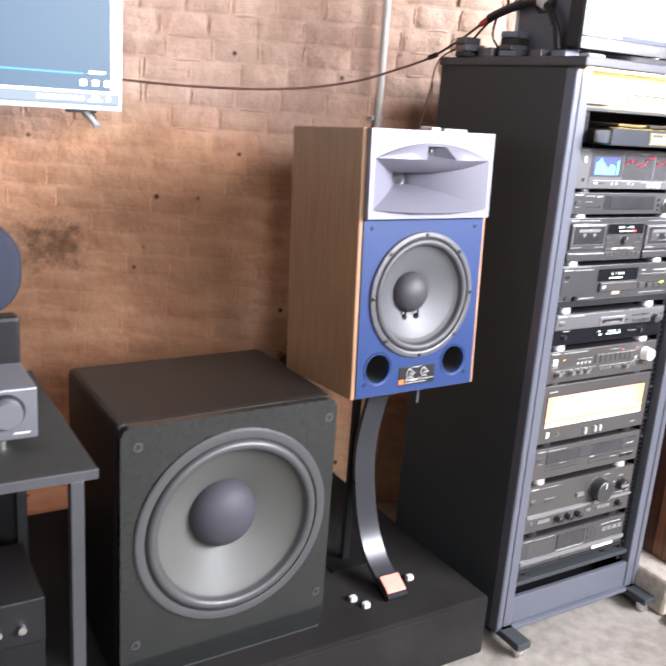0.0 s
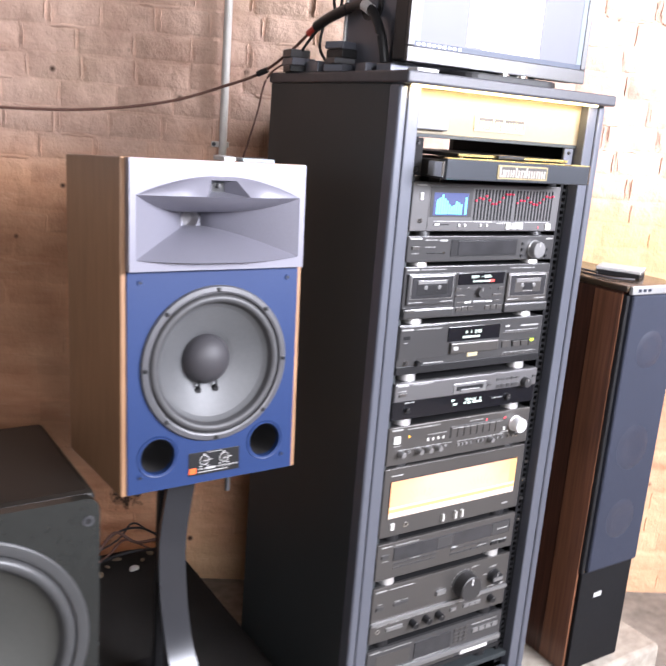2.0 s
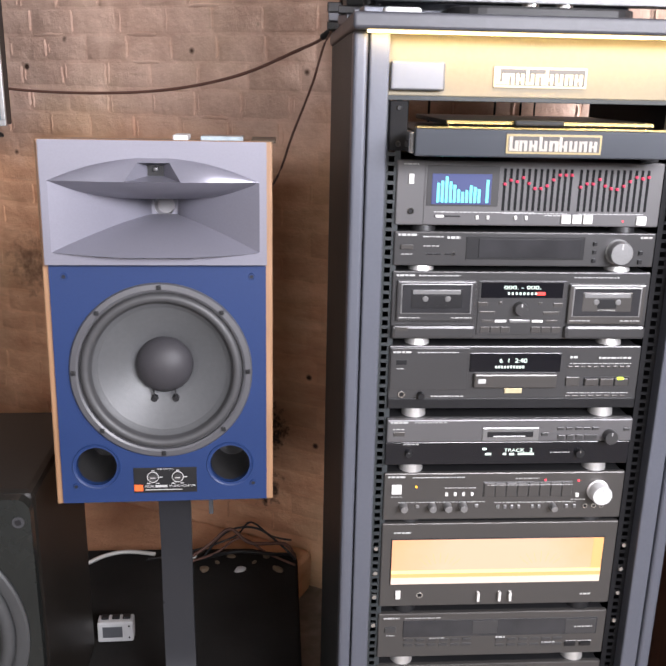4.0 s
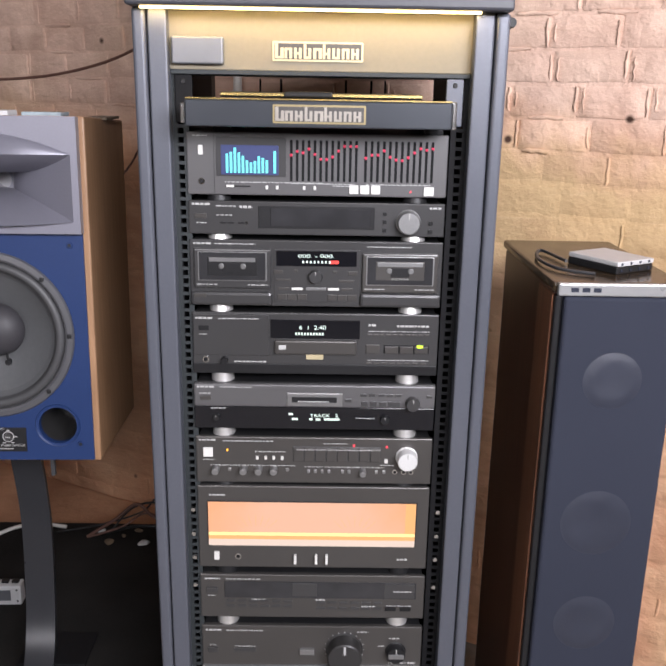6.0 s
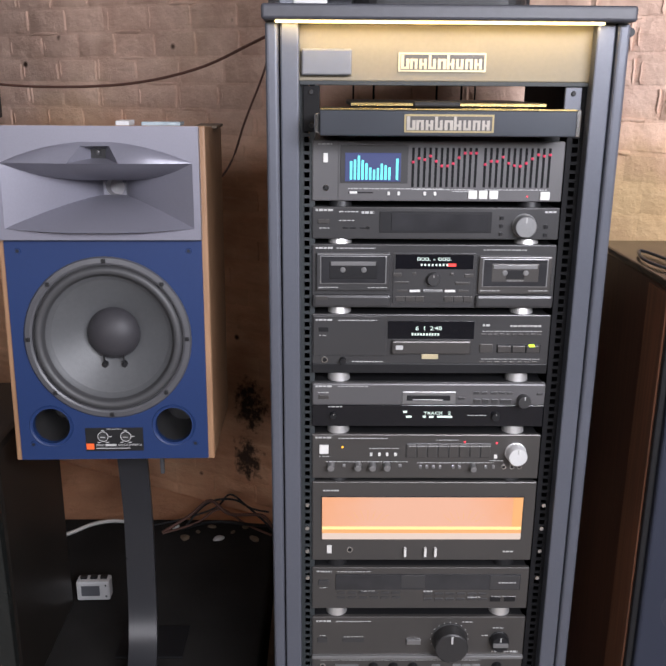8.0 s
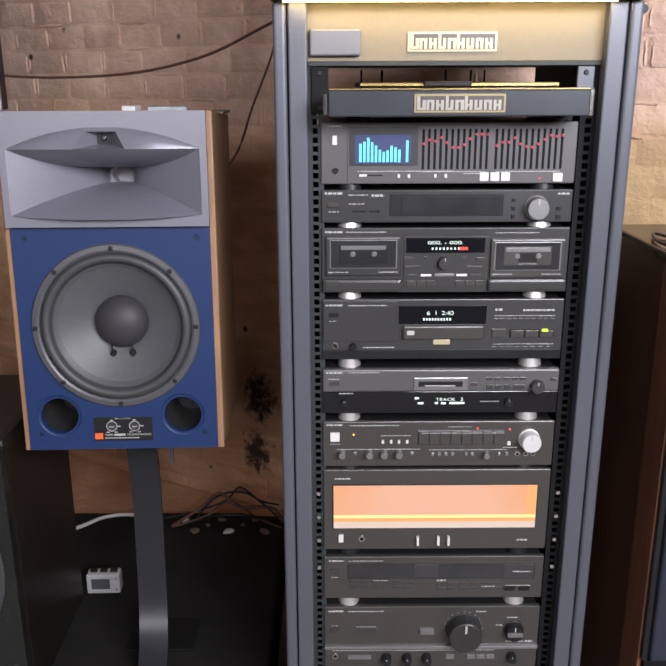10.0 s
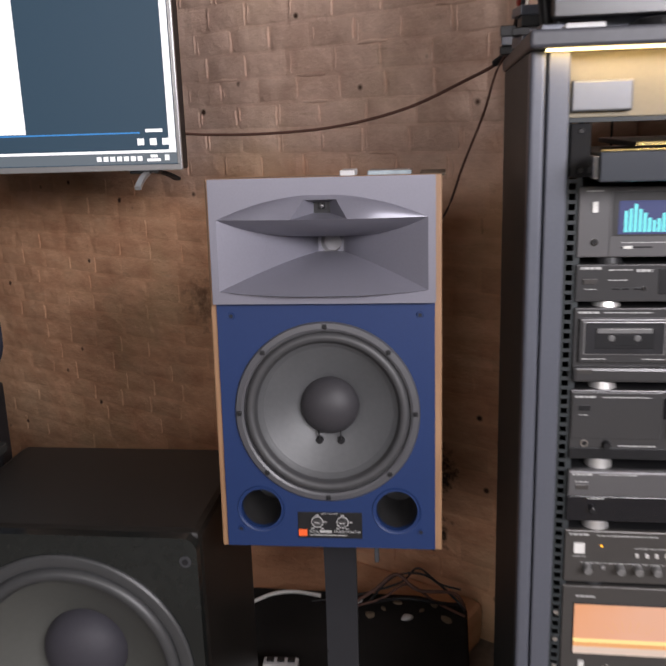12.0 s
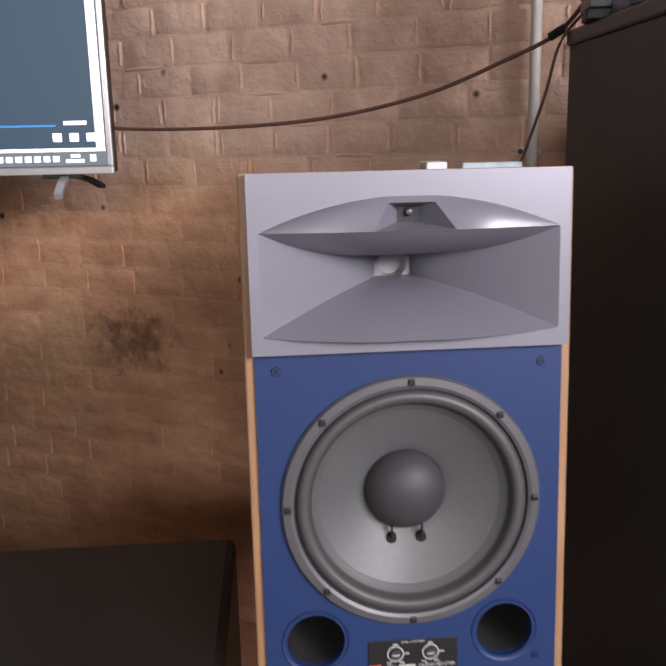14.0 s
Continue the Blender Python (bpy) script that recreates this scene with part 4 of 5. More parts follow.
for u, w in ((165, 110), (590, 40), (690, 40), (735, 40), (780, 40)):
    a2.key(u, 800, w, 60, KNOB_GREY, 0.0035)
a2.marks([(20, 88, 70, 0.0035), (112, 280, 75, 0.0018), (705, 755, 85, 0.0022), (850, 900, 180, 0.002), (850, 935, 560, 0.0022), (940, 975, 560, 0.004),
          (800, 830, 300, 0.002), (40, 800, 700, 0.0012), (35, 65, 300, 0.0012), (150, 240, 320, 0.0012)])

# receiver at the bottom
t3 = Face("receiver", 0.160, 0.265, CHARCOAL, "charcoal receiver with a violet display and silver bar", lift=0.02)
t3.panel("display", 330, 600, 130, 560, SMOKED, 0.002)
t3.panel("side_keys", 60, 300, 180, 560, CHARCOAL2, 0.001)
for r in range(4):
    for c in range(3):
        t3.key(640 + c * 38, 160 + r * 110, 26, 70, CHARCOAL2, 0.002)
for c in range(4):
    t3.key(790 + c * 52, 320, 44, 120, KNOB_GREY, 0.003)
t3.panel("silver_bar", 0, 1000, 640, 760, KNOB_GREY, 0.007, None, 0.002)
t3.panel("bright_keys", 690, 900, 770, 880, BUTTON, 0.004)
t3.panel("tray", 380, 640, 790, 880, CHARCOAL2, 0.003)
t3.panel("lower_lip", 0, 1000, 900, 995, BLACK, 0.004)
t3.marks([(20, 90, 70, 0.003), (110, 300, 80, 0.0016), (760, 960, 150, 0.002), (330, 600, 600, 0.0015)])

# ---- studio loudspeaker ----
spk = thing("studio_loudspeaker", pose(1.378, 1.7235, 0.744, -3.1, 0, 1.6), "oak loudspeaker with a blue baffle and grey horn on a stand", "loudspeaker")
part("cabinet", hollow_box(-0.193, 0.193, 0.0, 0.32, 0, 0.640, 0.003, 0.012), WOOD, spk, "oak veneered cabinet")
baffle = part("baffle", holed_plate(-0.1815, 0.1815, 0.003, 0.433, -0.004, 0.012, 0.001, [(0, 0.247, 0.150), (-0.120, 0.072, 0.0355), (0.116, 0.072, 0.0355)]), BLUE, spk, "satin blue baffle")
WX, WZ, WR = 0.0, 0.247, 0.157


def driver(parent, cx, cz, r, y, cap, dip, frame_m, roll_m, cone_m, cap_m, screws, rib=0.0, name="woofer"):
    """A cone driver: flange, rolled surround, cone and dust cap, each a part."""
    k = r / 0.156
    fl = smooth(part(name, lathe([(r, 0), (r, -0.004), (r * 0.985, -0.007), (r * 0.93, -0.008), (r * 0.905, -0.006), (r * 0.90, 0.004)], cx, cz, 72, y), frame_m, parent, "round driver in a dark cast frame"), 30)
    roll = [(r * 0.90, 0.000)] + [(r * (0.835 + 0.055 * math.cos(math.pi * i / 8)), -0.009 * k * math.sin(math.pi * i / 8)) for i in range(9)] + [(r * 0.765, 0.004)]
    smooth(part("surround", lathe(roll, cx, cz, 72, y), roll_m, fl), 50)
    # the cone is pressed with fine concentric ribs
    cone = [(r * 0.775 + (cap - r * 0.775) * s, 0.003 + dip * (s ** 0.85) + rib * (1 if i % 2 else -1) * (0.15 < s < 0.9)) for i, s in enumerate(i / 44 for i in range(45))]
    smooth(part("cone", lathe(cone + [(cap * 0.9, dip + 0.006)], cx, cz, 72, y), cone_m, fl), 60)
    dome = [(cap * math.cos(a), dip + 0.002 - cap * 0.70 * math.sin(a)) for a in [radians(90 * i / 8) for i in range(8)]] + [(0, dip + 0.002 - cap * 0.70)]
    smooth(part("dust_cap", lathe(dome, cx, cz, 48, y), cap_m, fl), 60)
    for i in range(screws):
        a = 2 * math.pi * (i + 0.5 * (screws == 4)) / screws + math.pi / 2
        part("screw", box(cx + r * 0.95 * math.cos(a) - 0.004 * k, cx + r * 0.95 * math.cos(a) + 0.004 * k, y - 0.0105, y - 0.004,
                          cz + r * 0.95 * math.sin(a) - 0.004 * k, cz + r * 0.95 * math.sin(a) + 0.004 * k, 0.0015), BLACK, fl)
    return fl


woofer = driver(baffle, WX, WZ, WR, -0.004, 0.051, 0.046, FRAME_GREY, RUBBER, CONE, DOME, 8, 0.0005)
for dx in (-0.019, 0.019):
    part("terminal", lathe([(0, -0.004), (0.006, -0.004), (0.007, 0.004)], WX + dx, WZ - 0.062, 12, 0.036), BLACK, woofer)
    part("lead", box(WX + dx - 0.001, WX + dx + 0.001, 0.028, 0.034, WZ - 0.06, WZ - 0.042), BLACK, woofer)
for px in (-0.120, 0.116):
    pt = smooth(part("port", lathe([(0.0425, 0.0), (0.0415, -0.0016), (0.0395, -0.0012), (0.0370, 0.002), (0.0355, 0.007), (0.0345, 0.014)], px, 0.072, 40, -0.0042), BLUE, baffle), 60)
    smooth(part("port_tube", lathe([(0.0345, 0.0), (0.033, 0.03), (0.033, 0.12), (0.0, 0.12)], px, 0.072, 32, 0.006), CHARCOAL_DARK, pt), 40)
for sx, sz in ((-0.157, 0.414), (0.157, 0.414), (-0.157, 0.035), (0.157, 0.035)):
    part("grille_socket", lathe([(0.006, 0), (0.005, -0.002), (0.003, -0.002), (0.0028, 0.0)], sx, sz, 16, -0.004), BLUE, baffle)
    part("socket_hole", lathe([(0.0032, -0.0022), (0, -0.0022)], sx, sz, 12, -0.004), BLACK, baffle)
plate = part("control_plate", box(-0.056, 0.056, -0.0055, -0.004, 0.020, 0.068, 0.0005), BLACK, baffle, "black level control plate")
for kx in (-0.022, 0.022):
    part("control_ring", lathe([(0.0105, 0), (0.0105, -0.0006), (0.0092, -0.0006), (0.0092, 0)], kx, 0.050, 24, -0.0055), PRINT, plate)
    smooth(part("control_knob", lathe([(0.007, 0), (0.0065, -0.004), (0, -0.004)], kx, 0.050, 20, -0.0055), CHARCOAL, plate))
    part("control_slot", box(kx - 0.0045, kx + 0.0045, -0.0099, -0.0095, 0.0493, 0.0507), PRINT, plate)
    b = bmesh.new()
    for dx, dz in ((-0.008, -0.012), (0.008, -0.012), (0.014, 0.0), (0.0, 0.0125)):
        add_box(b, kx + dx - 0.003, kx + dx + 0.003, -0.0060, -0.0055, 0.050 + dz - 0.0008, 0.050 + dz + 0.0008)
    part("dial_print", b, PRINT, plate)
part("brand_square", box(-0.055, -0.040, -0.0062, -0.0055, 0.024, 0.036), ORANGE, plate)
writing("LEVEL CONTROL", 0.0, 0.0655, 0.0026, -0.0060, PRINT, plate, "writing", 0.030)
writing("STUDIO MONITOR", 0.030, 0.0325, 0.0042, -0.0060, PRINT, plate, "writing", 0.046)
writing("MODEL", -0.028, 0.0325, 0.0040, -0.0060, PRINT, plate, "writing", 0.016)
b = box(-0.018, 0.003, -0.0062, -0.0055, 0.0305, 0.0347)
add_box(b, -0.036, 0.030, -0.0060, -0.0055, 0.0252, 0.0266)
part("small_print", b, PRINT, plate)


def horn_panel():
    """Grey moulded panel: an arched top lip with a small tweeter recess above a wide flared mouth."""
    yp, a, zt, zb, zc = -0.020, 0.171, 0.574, 0.457, 0.523
    bm = bmesh.new()
    V = bm.verts.new
    q = lambda x: max(0.0, 1 - (x / a) ** 2)
    n = 12
    ax = [-a + (a - 0.026) * i / n for i in range(n + 1)]
    lx = [-a + (a - 0.045) * i / n for i in range(n + 1)]
    ax, lx = ax + [-x for x in reversed(ax)], lx + [-x for x in reversed(lx)]
    lip_y = lambda x: yp - 0.030 * q(x)
    arch = [V((x, yp, zt + 0.038 * q(x))) for x in ax]
    lip = [V((x, lip_y(x), zt)) for x in lx]
    top = [V((x, yp, 0.639)) for x in ax]
    blip = [V((x, yp - 0.024 * q(x), zb - 0.006 * q(x))) for x in lx]
    bund = [V((x, yp, zb - 0.011 * q(x))) for x in lx]
    bot = [V((x, yp, 0.436)) for x in lx]
    m = n
    for i in range(len(ax) - 1):
        bm.faces.new((top[i], top[i + 1], arch[i + 1], arch[i]))
        bm.faces.new((bund[i], bund[i + 1], bot[i + 1], bot[i]))
        if i not in (0, len(ax) - 2):
            bm.faces.new((blip[i], blip[i + 1], bund[i + 1], bund[i]))

    # the arch swells out towards the lip on both sides of the recess
    rows, rise = [arch], 6
    for k in range(1, rise):
        t = k / rise
        ring = []
        for a0, l0 in zip(arch, lip):
            w = min(1.0, max(0.0, (abs(l0.co.x) - 0.045) / 0.05))
            ty, tz = t + (math.sin(t * math.pi / 2) - t) * w, t + ((1 - math.cos(t * math.pi / 2)) - t) * w
            ring.append(V((a0.co.x + (l0.co.x - a0.co.x) * t, a0.co.y + (l0.co.y - a0.co.y) * ty, a0.co.z + (l0.co.z - a0.co.z) * tz)))
        rows.append(ring)
    rows.append(lip)
    for ra, rb in zip(rows, rows[1:]):
        for i in range(len(ax) - 1):
            if i != m:
                bm.faces.new((ra[i], ra[i + 1], rb[i + 1], rb[i]))
    # tweeter recess in the arch
    f = (arch[m].co.z - 0.604) / (arch[m].co.z - zt)
    ty = yp + (lip_y(0.03) - yp) * f
    tl, tr = V((-0.026, ty, 0.604)), V((0.026, ty, 0.604))
    bl, br = lip[m], lip[m + 1]
    bm.faces.new((arch[m], arch[m + 1], tr, tl))
    bm.faces.new((arch[m], tl, bl))
    bm.faces.new((arch[m + 1], br, tr))
    inn = [V((x, yp + 0.022, z)) for x, z in ((-0.013, 0.599), (0.013, 0.599), (0.013, 0.582), (-0.013, 0.582))]
    out = [tl, tr, br, bl]
    for i in range(4):
        bm.faces.new((out[i], out[(i + 1) % 4], inn[(i + 1) % 4], inn[i]))
    # sides of the panel front
    e = 0.183
    for s, i in ((-1, 0), (1, -1)):
        edge = [V((s * e, yp, z)) for z in (0.436, zb, zt, 0.639)]
        inner = [bot[i], blip[i], lip[i], top[i]]
        bm.faces.new((edge[0], edge[1], inner[1], inner[0]))
        bm.faces.new((edge[1], edge[2], inner[2], inner[1]))
        bm.faces.new((edge[2], edge[3], inner[3], inner[2]))
        back = [V((s * e, 0.0, z)) for z in (0.436, 0.639)]
        bm.faces.new((edge[0], edge[1], edge[2], edge[3], back[1], back[0]))
    for z in (0.436, 0.639):
        bm.faces.new([V(p) for p in ((-e, yp, z), (e, yp, z), (e, 0, z), (-e, 0, z))])
    # flared mouth
    steps, D = 20, 0.125
    prev_t, prev_b = lip, blip
    for k in range(1, steps + 1):
        t = k / steps
        w = 0.023 + (a - 0.023) * (1 - t) ** 1.5
        ht, hb = 0.015 + 0.036 * (1 - t) ** 3.2, 0.015 + 0.051 * (1 - t) ** 2.0
        row_t = [V((x / a * w, lip_y(x) * (1 - t) + D * t, zc + ht)) for x in lx]
        row_b = [V((x / a * w, (yp - 0.024 * q(x)) * (1 - t) + D * t, zc - hb - 0.006 * q(x) * (1 - t))) for x in lx]
        for i in range(len(lx) - 1):
            bm.faces.new((prev_t[i], prev_t[i + 1], row_t[i + 1], row_t[i]))
            bm.faces.new((prev_b[i], prev_b[i + 1], row_b[i + 1], row_b[i]))
        for i in (0, -1):
            bm.faces.new((prev_t[i], row_t[i], row_b[i], prev_b[i]))
        prev_t, prev_b = row_t, row_b
    return bm


hp = part("horn", horn_panel(), HORN, spk, "satin grey moulded horn panel")
smooth(hp, 28)
smooth(part("throat", lathe([(0.0185, 0.0), (0.0175, 0.012), (0.016, 0.03), (0, 0.031)], 0, 0.523, 32, 0.1262), HORN_THROAT, hp, "pale round throat"), 40)
part("throat_ring", lathe([(0.034, 0.0), (0.0185, 0.0005)], 0, 0.523, 32, 0.1258), HORN, hp)
part("tweeter_recess", box(-0.014, 0.014, 0.0015, 0.004, 0.580, 0.601), BLACK, hp)
smooth(part("tweeter_dome", lathe([(0.005, 0), (0.004, -0.005), (0, -0.007)], 0.0, 0.593, 16, 0.0), CHARCOAL, hp))
part("panel_gap", box(-0.1815, 0.1815, -0.0045, 0.0, 0.4335, 0.4362), BLACK, spk)

# things on the loudspeaker
for nm, x0, x1, y0, h, mt, lb in (("flat_box", 1.403, 1.428, 1.79, 0.010, PLASTIC_W, "small white plastic box lying on the loudspeaker"),
                                  ("flat_box", 1.448, 1.520, 1.80, 0.008, CLEAR_CASE, "small clear grey case lying on the loudspeaker")):
    ob = part(nm, box(x0, x1, y0, y0 + 0.05, 1.380, 1.380 + h, 0.002), mt)
    tagged(ob, lb, "box", "small boxes on the loudspeaker")
cap_strip = tagged(part("paper_strip", box(1.53, 1.575, 1.90, 2.0, 1.3715, 1.377, 0.001), DUSTY), "brown cardboard scrap on the loudspeaker", "cardboard")

# ---- loudspeaker stand ----
stand = thing("loudspeaker_stand", pose(1.372, 1.90, 0.14), "grey metal loudspeaker stand with a curved leg", "speaker stand")


def strap(curve, width, thick):
    """A flat bar of a width in x along a curve of (x, y, z)."""
    pts = [Vector(c) for c in curve]
    path = []
    for i in range(len(pts) - 1):
        p0, p1, p2, p3 = pts[max(i - 1, 0)], pts[i], pts[i + 1], pts[min(i + 2, len(pts) - 1)]
        for k in range(6):
            t = k / 6
            path.append(0.5 * (2 * p1 + (p2 - p0) * t + (2 * p0 - 5 * p1 + 4 * p2 - p3) * t * t + (3 * p1 - p0 - 3 * p2 + p3) * t ** 3))
    path.append(pts[-1])
    bm, rings = bmesh.new(), []
    for i, p in enumerate(path):
        d = (path[min(i + 1, len(path) - 1)] - path[max(i - 1, 0)]).normalized()
        nrm = Vector((0, d.z, -d.y))
        h, c = width / 2, thick / 2
        prof = ((-h, -c * 0.3), (-h * 0.93, -c), (h * 0.93, -c), (h, -c * 0.3), (h, c), (-h, c))
        rings.append([bm.verts.new(p + Vector((u, 0, 0)) - nrm * (-v)) for u, v in prof])
    for a, b in zip(rings, rings[1:]):
        for k in range(6):
            bm.faces.new((a[k], a[(k + 1) % 6], b[(k + 1) % 6], b[k]))
    bm.faces.new(rings[0])
    bm.faces.new(rings[-1])
    return bm


leg = smooth(part("front_leg", strap([(0.002, -0.045, 0.59), (0.0, -0.018, 0.515), (-0.003, 0.008, 0.38), (-0.002, -0.003, 0.255), (0.003, -0.036, 0.139), (0.009, -0.092, 0.062), (0.016, -0.185, 0.008)], 0.064, 0.016), STAND, stand, "curved flat grey leg"), 30)
part("foot_label", box(-0.017, 0.043, -0.026, 0.026, 0.0, 0.003, 0.001), PINKRED, leg, "small salmon label at the foot").matrix_local = pose(0.0, -0.160, 0.039, 30)
part("rear_leg", box(-0.022, 0.0, 0.045, 0.062, 0.006, 0.578, 0.003), BLACK, stand)
part("top_plate", box(-0.11, 0.11, -0.10, 0.13, -0.006, 0.006, 0.003), BLACK, stand).matrix_local = pose(0, 0, 0.5885, -3.1)
part("bracket", box(-0.045, 0.045, -0.05, 0.02, 0.545, 0.590, 0.003), BLACK, stand)
part("bracket", box(0.075, 0.083, -0.10, -0.09, 0.535, 0.600, 0.001), STEEL, stand)
part("base_plate", box(-0.08, 0.08, 0.0, 0.12, 0.0, 0.006, 0.002), RACK_BLACK, stand)
for bx, by in ((1.275, 1.765), (1.478, 1.787), (1.292, 1.725)):
    tagged(part("plastic_nut", box(bx - 0.010, bx + 0.010, by - 0.009, by + 0.009, 0.139, 0.154, 0.003), PLASTIC_W), "small dusty white plastic spacer on the carpet", "spacer", "spacers on the platform")

# ---- subwoofer ----
sub = thing("subwoofer", pose(0.879, 1.720, 0.140, 0, 0, 1.0), "large black subwoofer with a grey cone", "subwoofer")
part("cabinet", hollow_box(-0.262, 0.262, 0.0, 0.395, 0.0, 0.625, 0.014, 0.03), SUBBOX, sub, "worn black ash cabinet")
sfront = part("front_panel", holed_plate(-0.261, 0.261, 0.008, 0.622, -0.022, 0.0, 0.026, [(0.004, 0.347, 0.226)]), SUBFRONT, sub, "glossy black front panel")
driver(sfront, 0.004, 0.347, 0.237, -0.022, 0.083, 0.066, SUBRING, SUBRING, SUBCONE, mat("sub_dust_cap", (0.045, 0.043, 0.052), 0.62, spec=0.3, vary=0.08, scale=100), 0)
for sx, sz in ((-0.224, 0.577), (0.239, 0.577), (-0.226, 0.100), (0.237, 0.110)):
    sc = part("panel_bolt", lathe([(0.011, 0), (0.0105, -0.002), (0.006, -0.002), (0.005, 0)], sx, sz, 18, -0.022), STEEL, sfront)
    part("bolt_hole", lathe([(0.006, -0.0024), (0, -0.0024)], sx, sz, 14, -0.022), BLACK, sc)
part("front_foot_rail", box(-0.255, 0.255, -0.018, 0.0, 0.0, 0.006), STEEL, sub)

# ---- tower loudspeaker on blocks ----
TX, TY, TZ, TT, TW, TD = 2.366, 1.558, 0.078, 1.146, 0.206, 0.385
tower = thing("tower_loudspeaker", pose(TX, TY, TZ), "rosewood tower loudspeaker with a navy cloth grille", "loudspeaker")
part("cabinet", box(0, TW, 0.012, TD, 0, TT - TZ - 0.016, 0.004), ROSEWOOD, tower, "dark rosewood cabinet")
part("lower_front", box(0.006, TW - 0.002, 0.0, 0.012, 0.004, 0.30, 0.002), RACK_BLACK, tower, "black lower front")
part("grille", box(0.012, TW - 0.002, -0.012, 0.010, 0.305, TT - TZ - 0.022, 0.006, 3), GRILLE, tower, "navy cloth grille")
part("front_trim", box(0.0, 0.012, -0.002, 0.012, 0.30, TT - TZ - 0.022, 0.003), BLACK, tower)
# strip along the side's front edge, its lit look put into the colour
part("edge_strip", box(-0.003, 0.004, 0.010, 0.095, 0.004, TT - TZ - 0.022, 0.0015), ROSEWOOD_LIT, tower, "brown wooden edge strip coloured as if lit")
part("top_cap", box(-0.006, TW + 0.006, -0.004, TD + 0.004, TT - TZ - 0.016, TT - TZ, 0.005, 3), TOWER_TOP, tower, "dusty worn top")
part("silver_edge", box(0.0, TW + 0.004, -0.015, -0.004, TT - TZ - 0.020, TT - TZ + 0.001, 0.003), TV_BEZEL, tower, "silver front edge strip")
for k in range(3):
    part("edge_mark", box(0.02 + k * 0.018, 0.032 + k * 0.018, -0.0158, -0.0148, TT - TZ - 0.013, TT - TZ - 0.006), GRILLE, tower)
part("plate_mark", box(0.065, 0.095, -0.001, 0.0, 0.215, 0.228), PRINT, tower)
for zz, rr in ((0.905, 0.040), (0.645, 0.050), (0.445, 0.045)):
    smooth(part("driver_bulge", lathe([(rr * 1.35, 0.0006), (rr * 1.1, -0.0010), (rr * 0.9, -0.0022), (rr * 0.7, -0.0020), (rr * 0.45, -0.0012), (0, -0.0008)], TW * 0.5, zz, 32, -0.0118), BULGE, tower), 60)
pw = thing("power_brick", pose(2.520, 1.64, TT, 0, 0, 30), "white and black hard disk enclosure on the tower", "hard disk")
part("shell", box(-0.045, 0.045, 0, 0.110, 0, 0.012, 0.002), BLACK, pw)
part("shell_top", box(-0.044, 0.045, -0.001, 0.110, 0.0125, 0.021, 0.002), PLASTIC_W, pw)
for k in range(4):
    for zz in (0.006, 0.017):
        part("vent", box(-0.036 + k * 0.022, -0.032 + k * 0.022, -0.002, 0.0, zz - 0.002, zz + 0.002), GRILLE, pw)
tagged(part("usb_cable", tube([(2.42, 1.70, TT + 0.006), (2.40, 1.80, TT + 0.006), (2.375, 1.72, TT + 0.006), (2.39, 1.64, TT + 0.005), (2.44, 1.60, TT + 0.005)], 0.003), STEEL), "loose grey cable on the tower top", "cable")
for k, (x0, x1, y0, y1, h) in enumerate(((2.275, 2.466, 1.512, 1.93, 0.078), (2.472, 2.74, 1.53, 1.93, 0.074))):
    bb = box(x0, x1, y0, y1, FLOOR, h, 0.012, 2)
    for v in bb.verts:
        v.co += Vector((noise.noise(v.co * 19), noise.noise(v.co * 23 + Vector((3, 1, 2))), 0)) * 0.005
    tagged(part("concrete_block", bb, BLOCK), "rough pale concrete block under the tower", "block", "blocks under the tower")
rem = thing("remote_control", pose(2.325, 1.482, FLOOR, 0, 0, -72), "small dark grey remote control lying on concrete", "remote control")
part("shell", rounded_plate(-0.026, 0.026, -0.072, 0.072, -0.022, 0.0, 0.016, 5, 0.004), CHARCOAL, rem).matrix_local = pose(0, 0, 0, -90)
part("keypad", box(-0.018, 0.018, -0.060, -0.005, 0.0215, 0.0228), DEVICE, rem)
part("display", box(-0.018, 0.018, 0.004, 0.050, 0.0215, 0.0226), GLOSS, rem)

# ---- television on the wall ----
TVX, TVY, TVZ = 0.886, 2.578, 1.359
tv = thing("television", pose(TVX, TVY, TVZ), "slim silver-edged television showing a dark video player", "television")
part("shell", box(-1.118, -0.002, 0.006, 0.06, 0.002, 0.648, 0.004), BLACK, tv)
for nm, c in (("bezel", (-1.12, 0, 0, 0.016)), ("bezel", (-1.12, 0, 0.640, 0.652)), ("bezel", (-0.012, 0, 0.016, 0.640)), ("bezel", (-1.12, -1.108, 0.016, 0.640))):
    part(nm, box(c[0], c[1], 0.0, 0.012, c[2], c[3], 0.002), TV_BEZEL, tv)
scr = part("screen", box(-1.108, -0.012, 0.003, 0.008, 0.016, 0.640), TV_DARK, tv, "lit screen")
part("task_bar", box(-1.108, -0.012, 0.0022, 0.003, 0.018, 0.046), TV_BAR, scr)
part("window_edge", box(-0.032, -0.014, 0.0021, 0.003, 0.046, 0.640), WHITE_GLOW, scr)
part("window_edge", box(-1.108, -0.032, 0.0021, 0.003, 0.046, 0.053), WHITE_GLOW, scr)
part("bright_picture", box(-1.00, -0.428, 0.0021, 0.003, 0.102, 0.560), WHITE_GLOW, scr)
part("progress_line", box(-1.05, -0.110, 0.0020, 0.003, 0.096, 0.100), TV_LINE, scr)
part("time_mark", box(-0.094, -0.048, 0.0020, 0.003, 0.099, 0.107), WHITE_GLOW, scr)
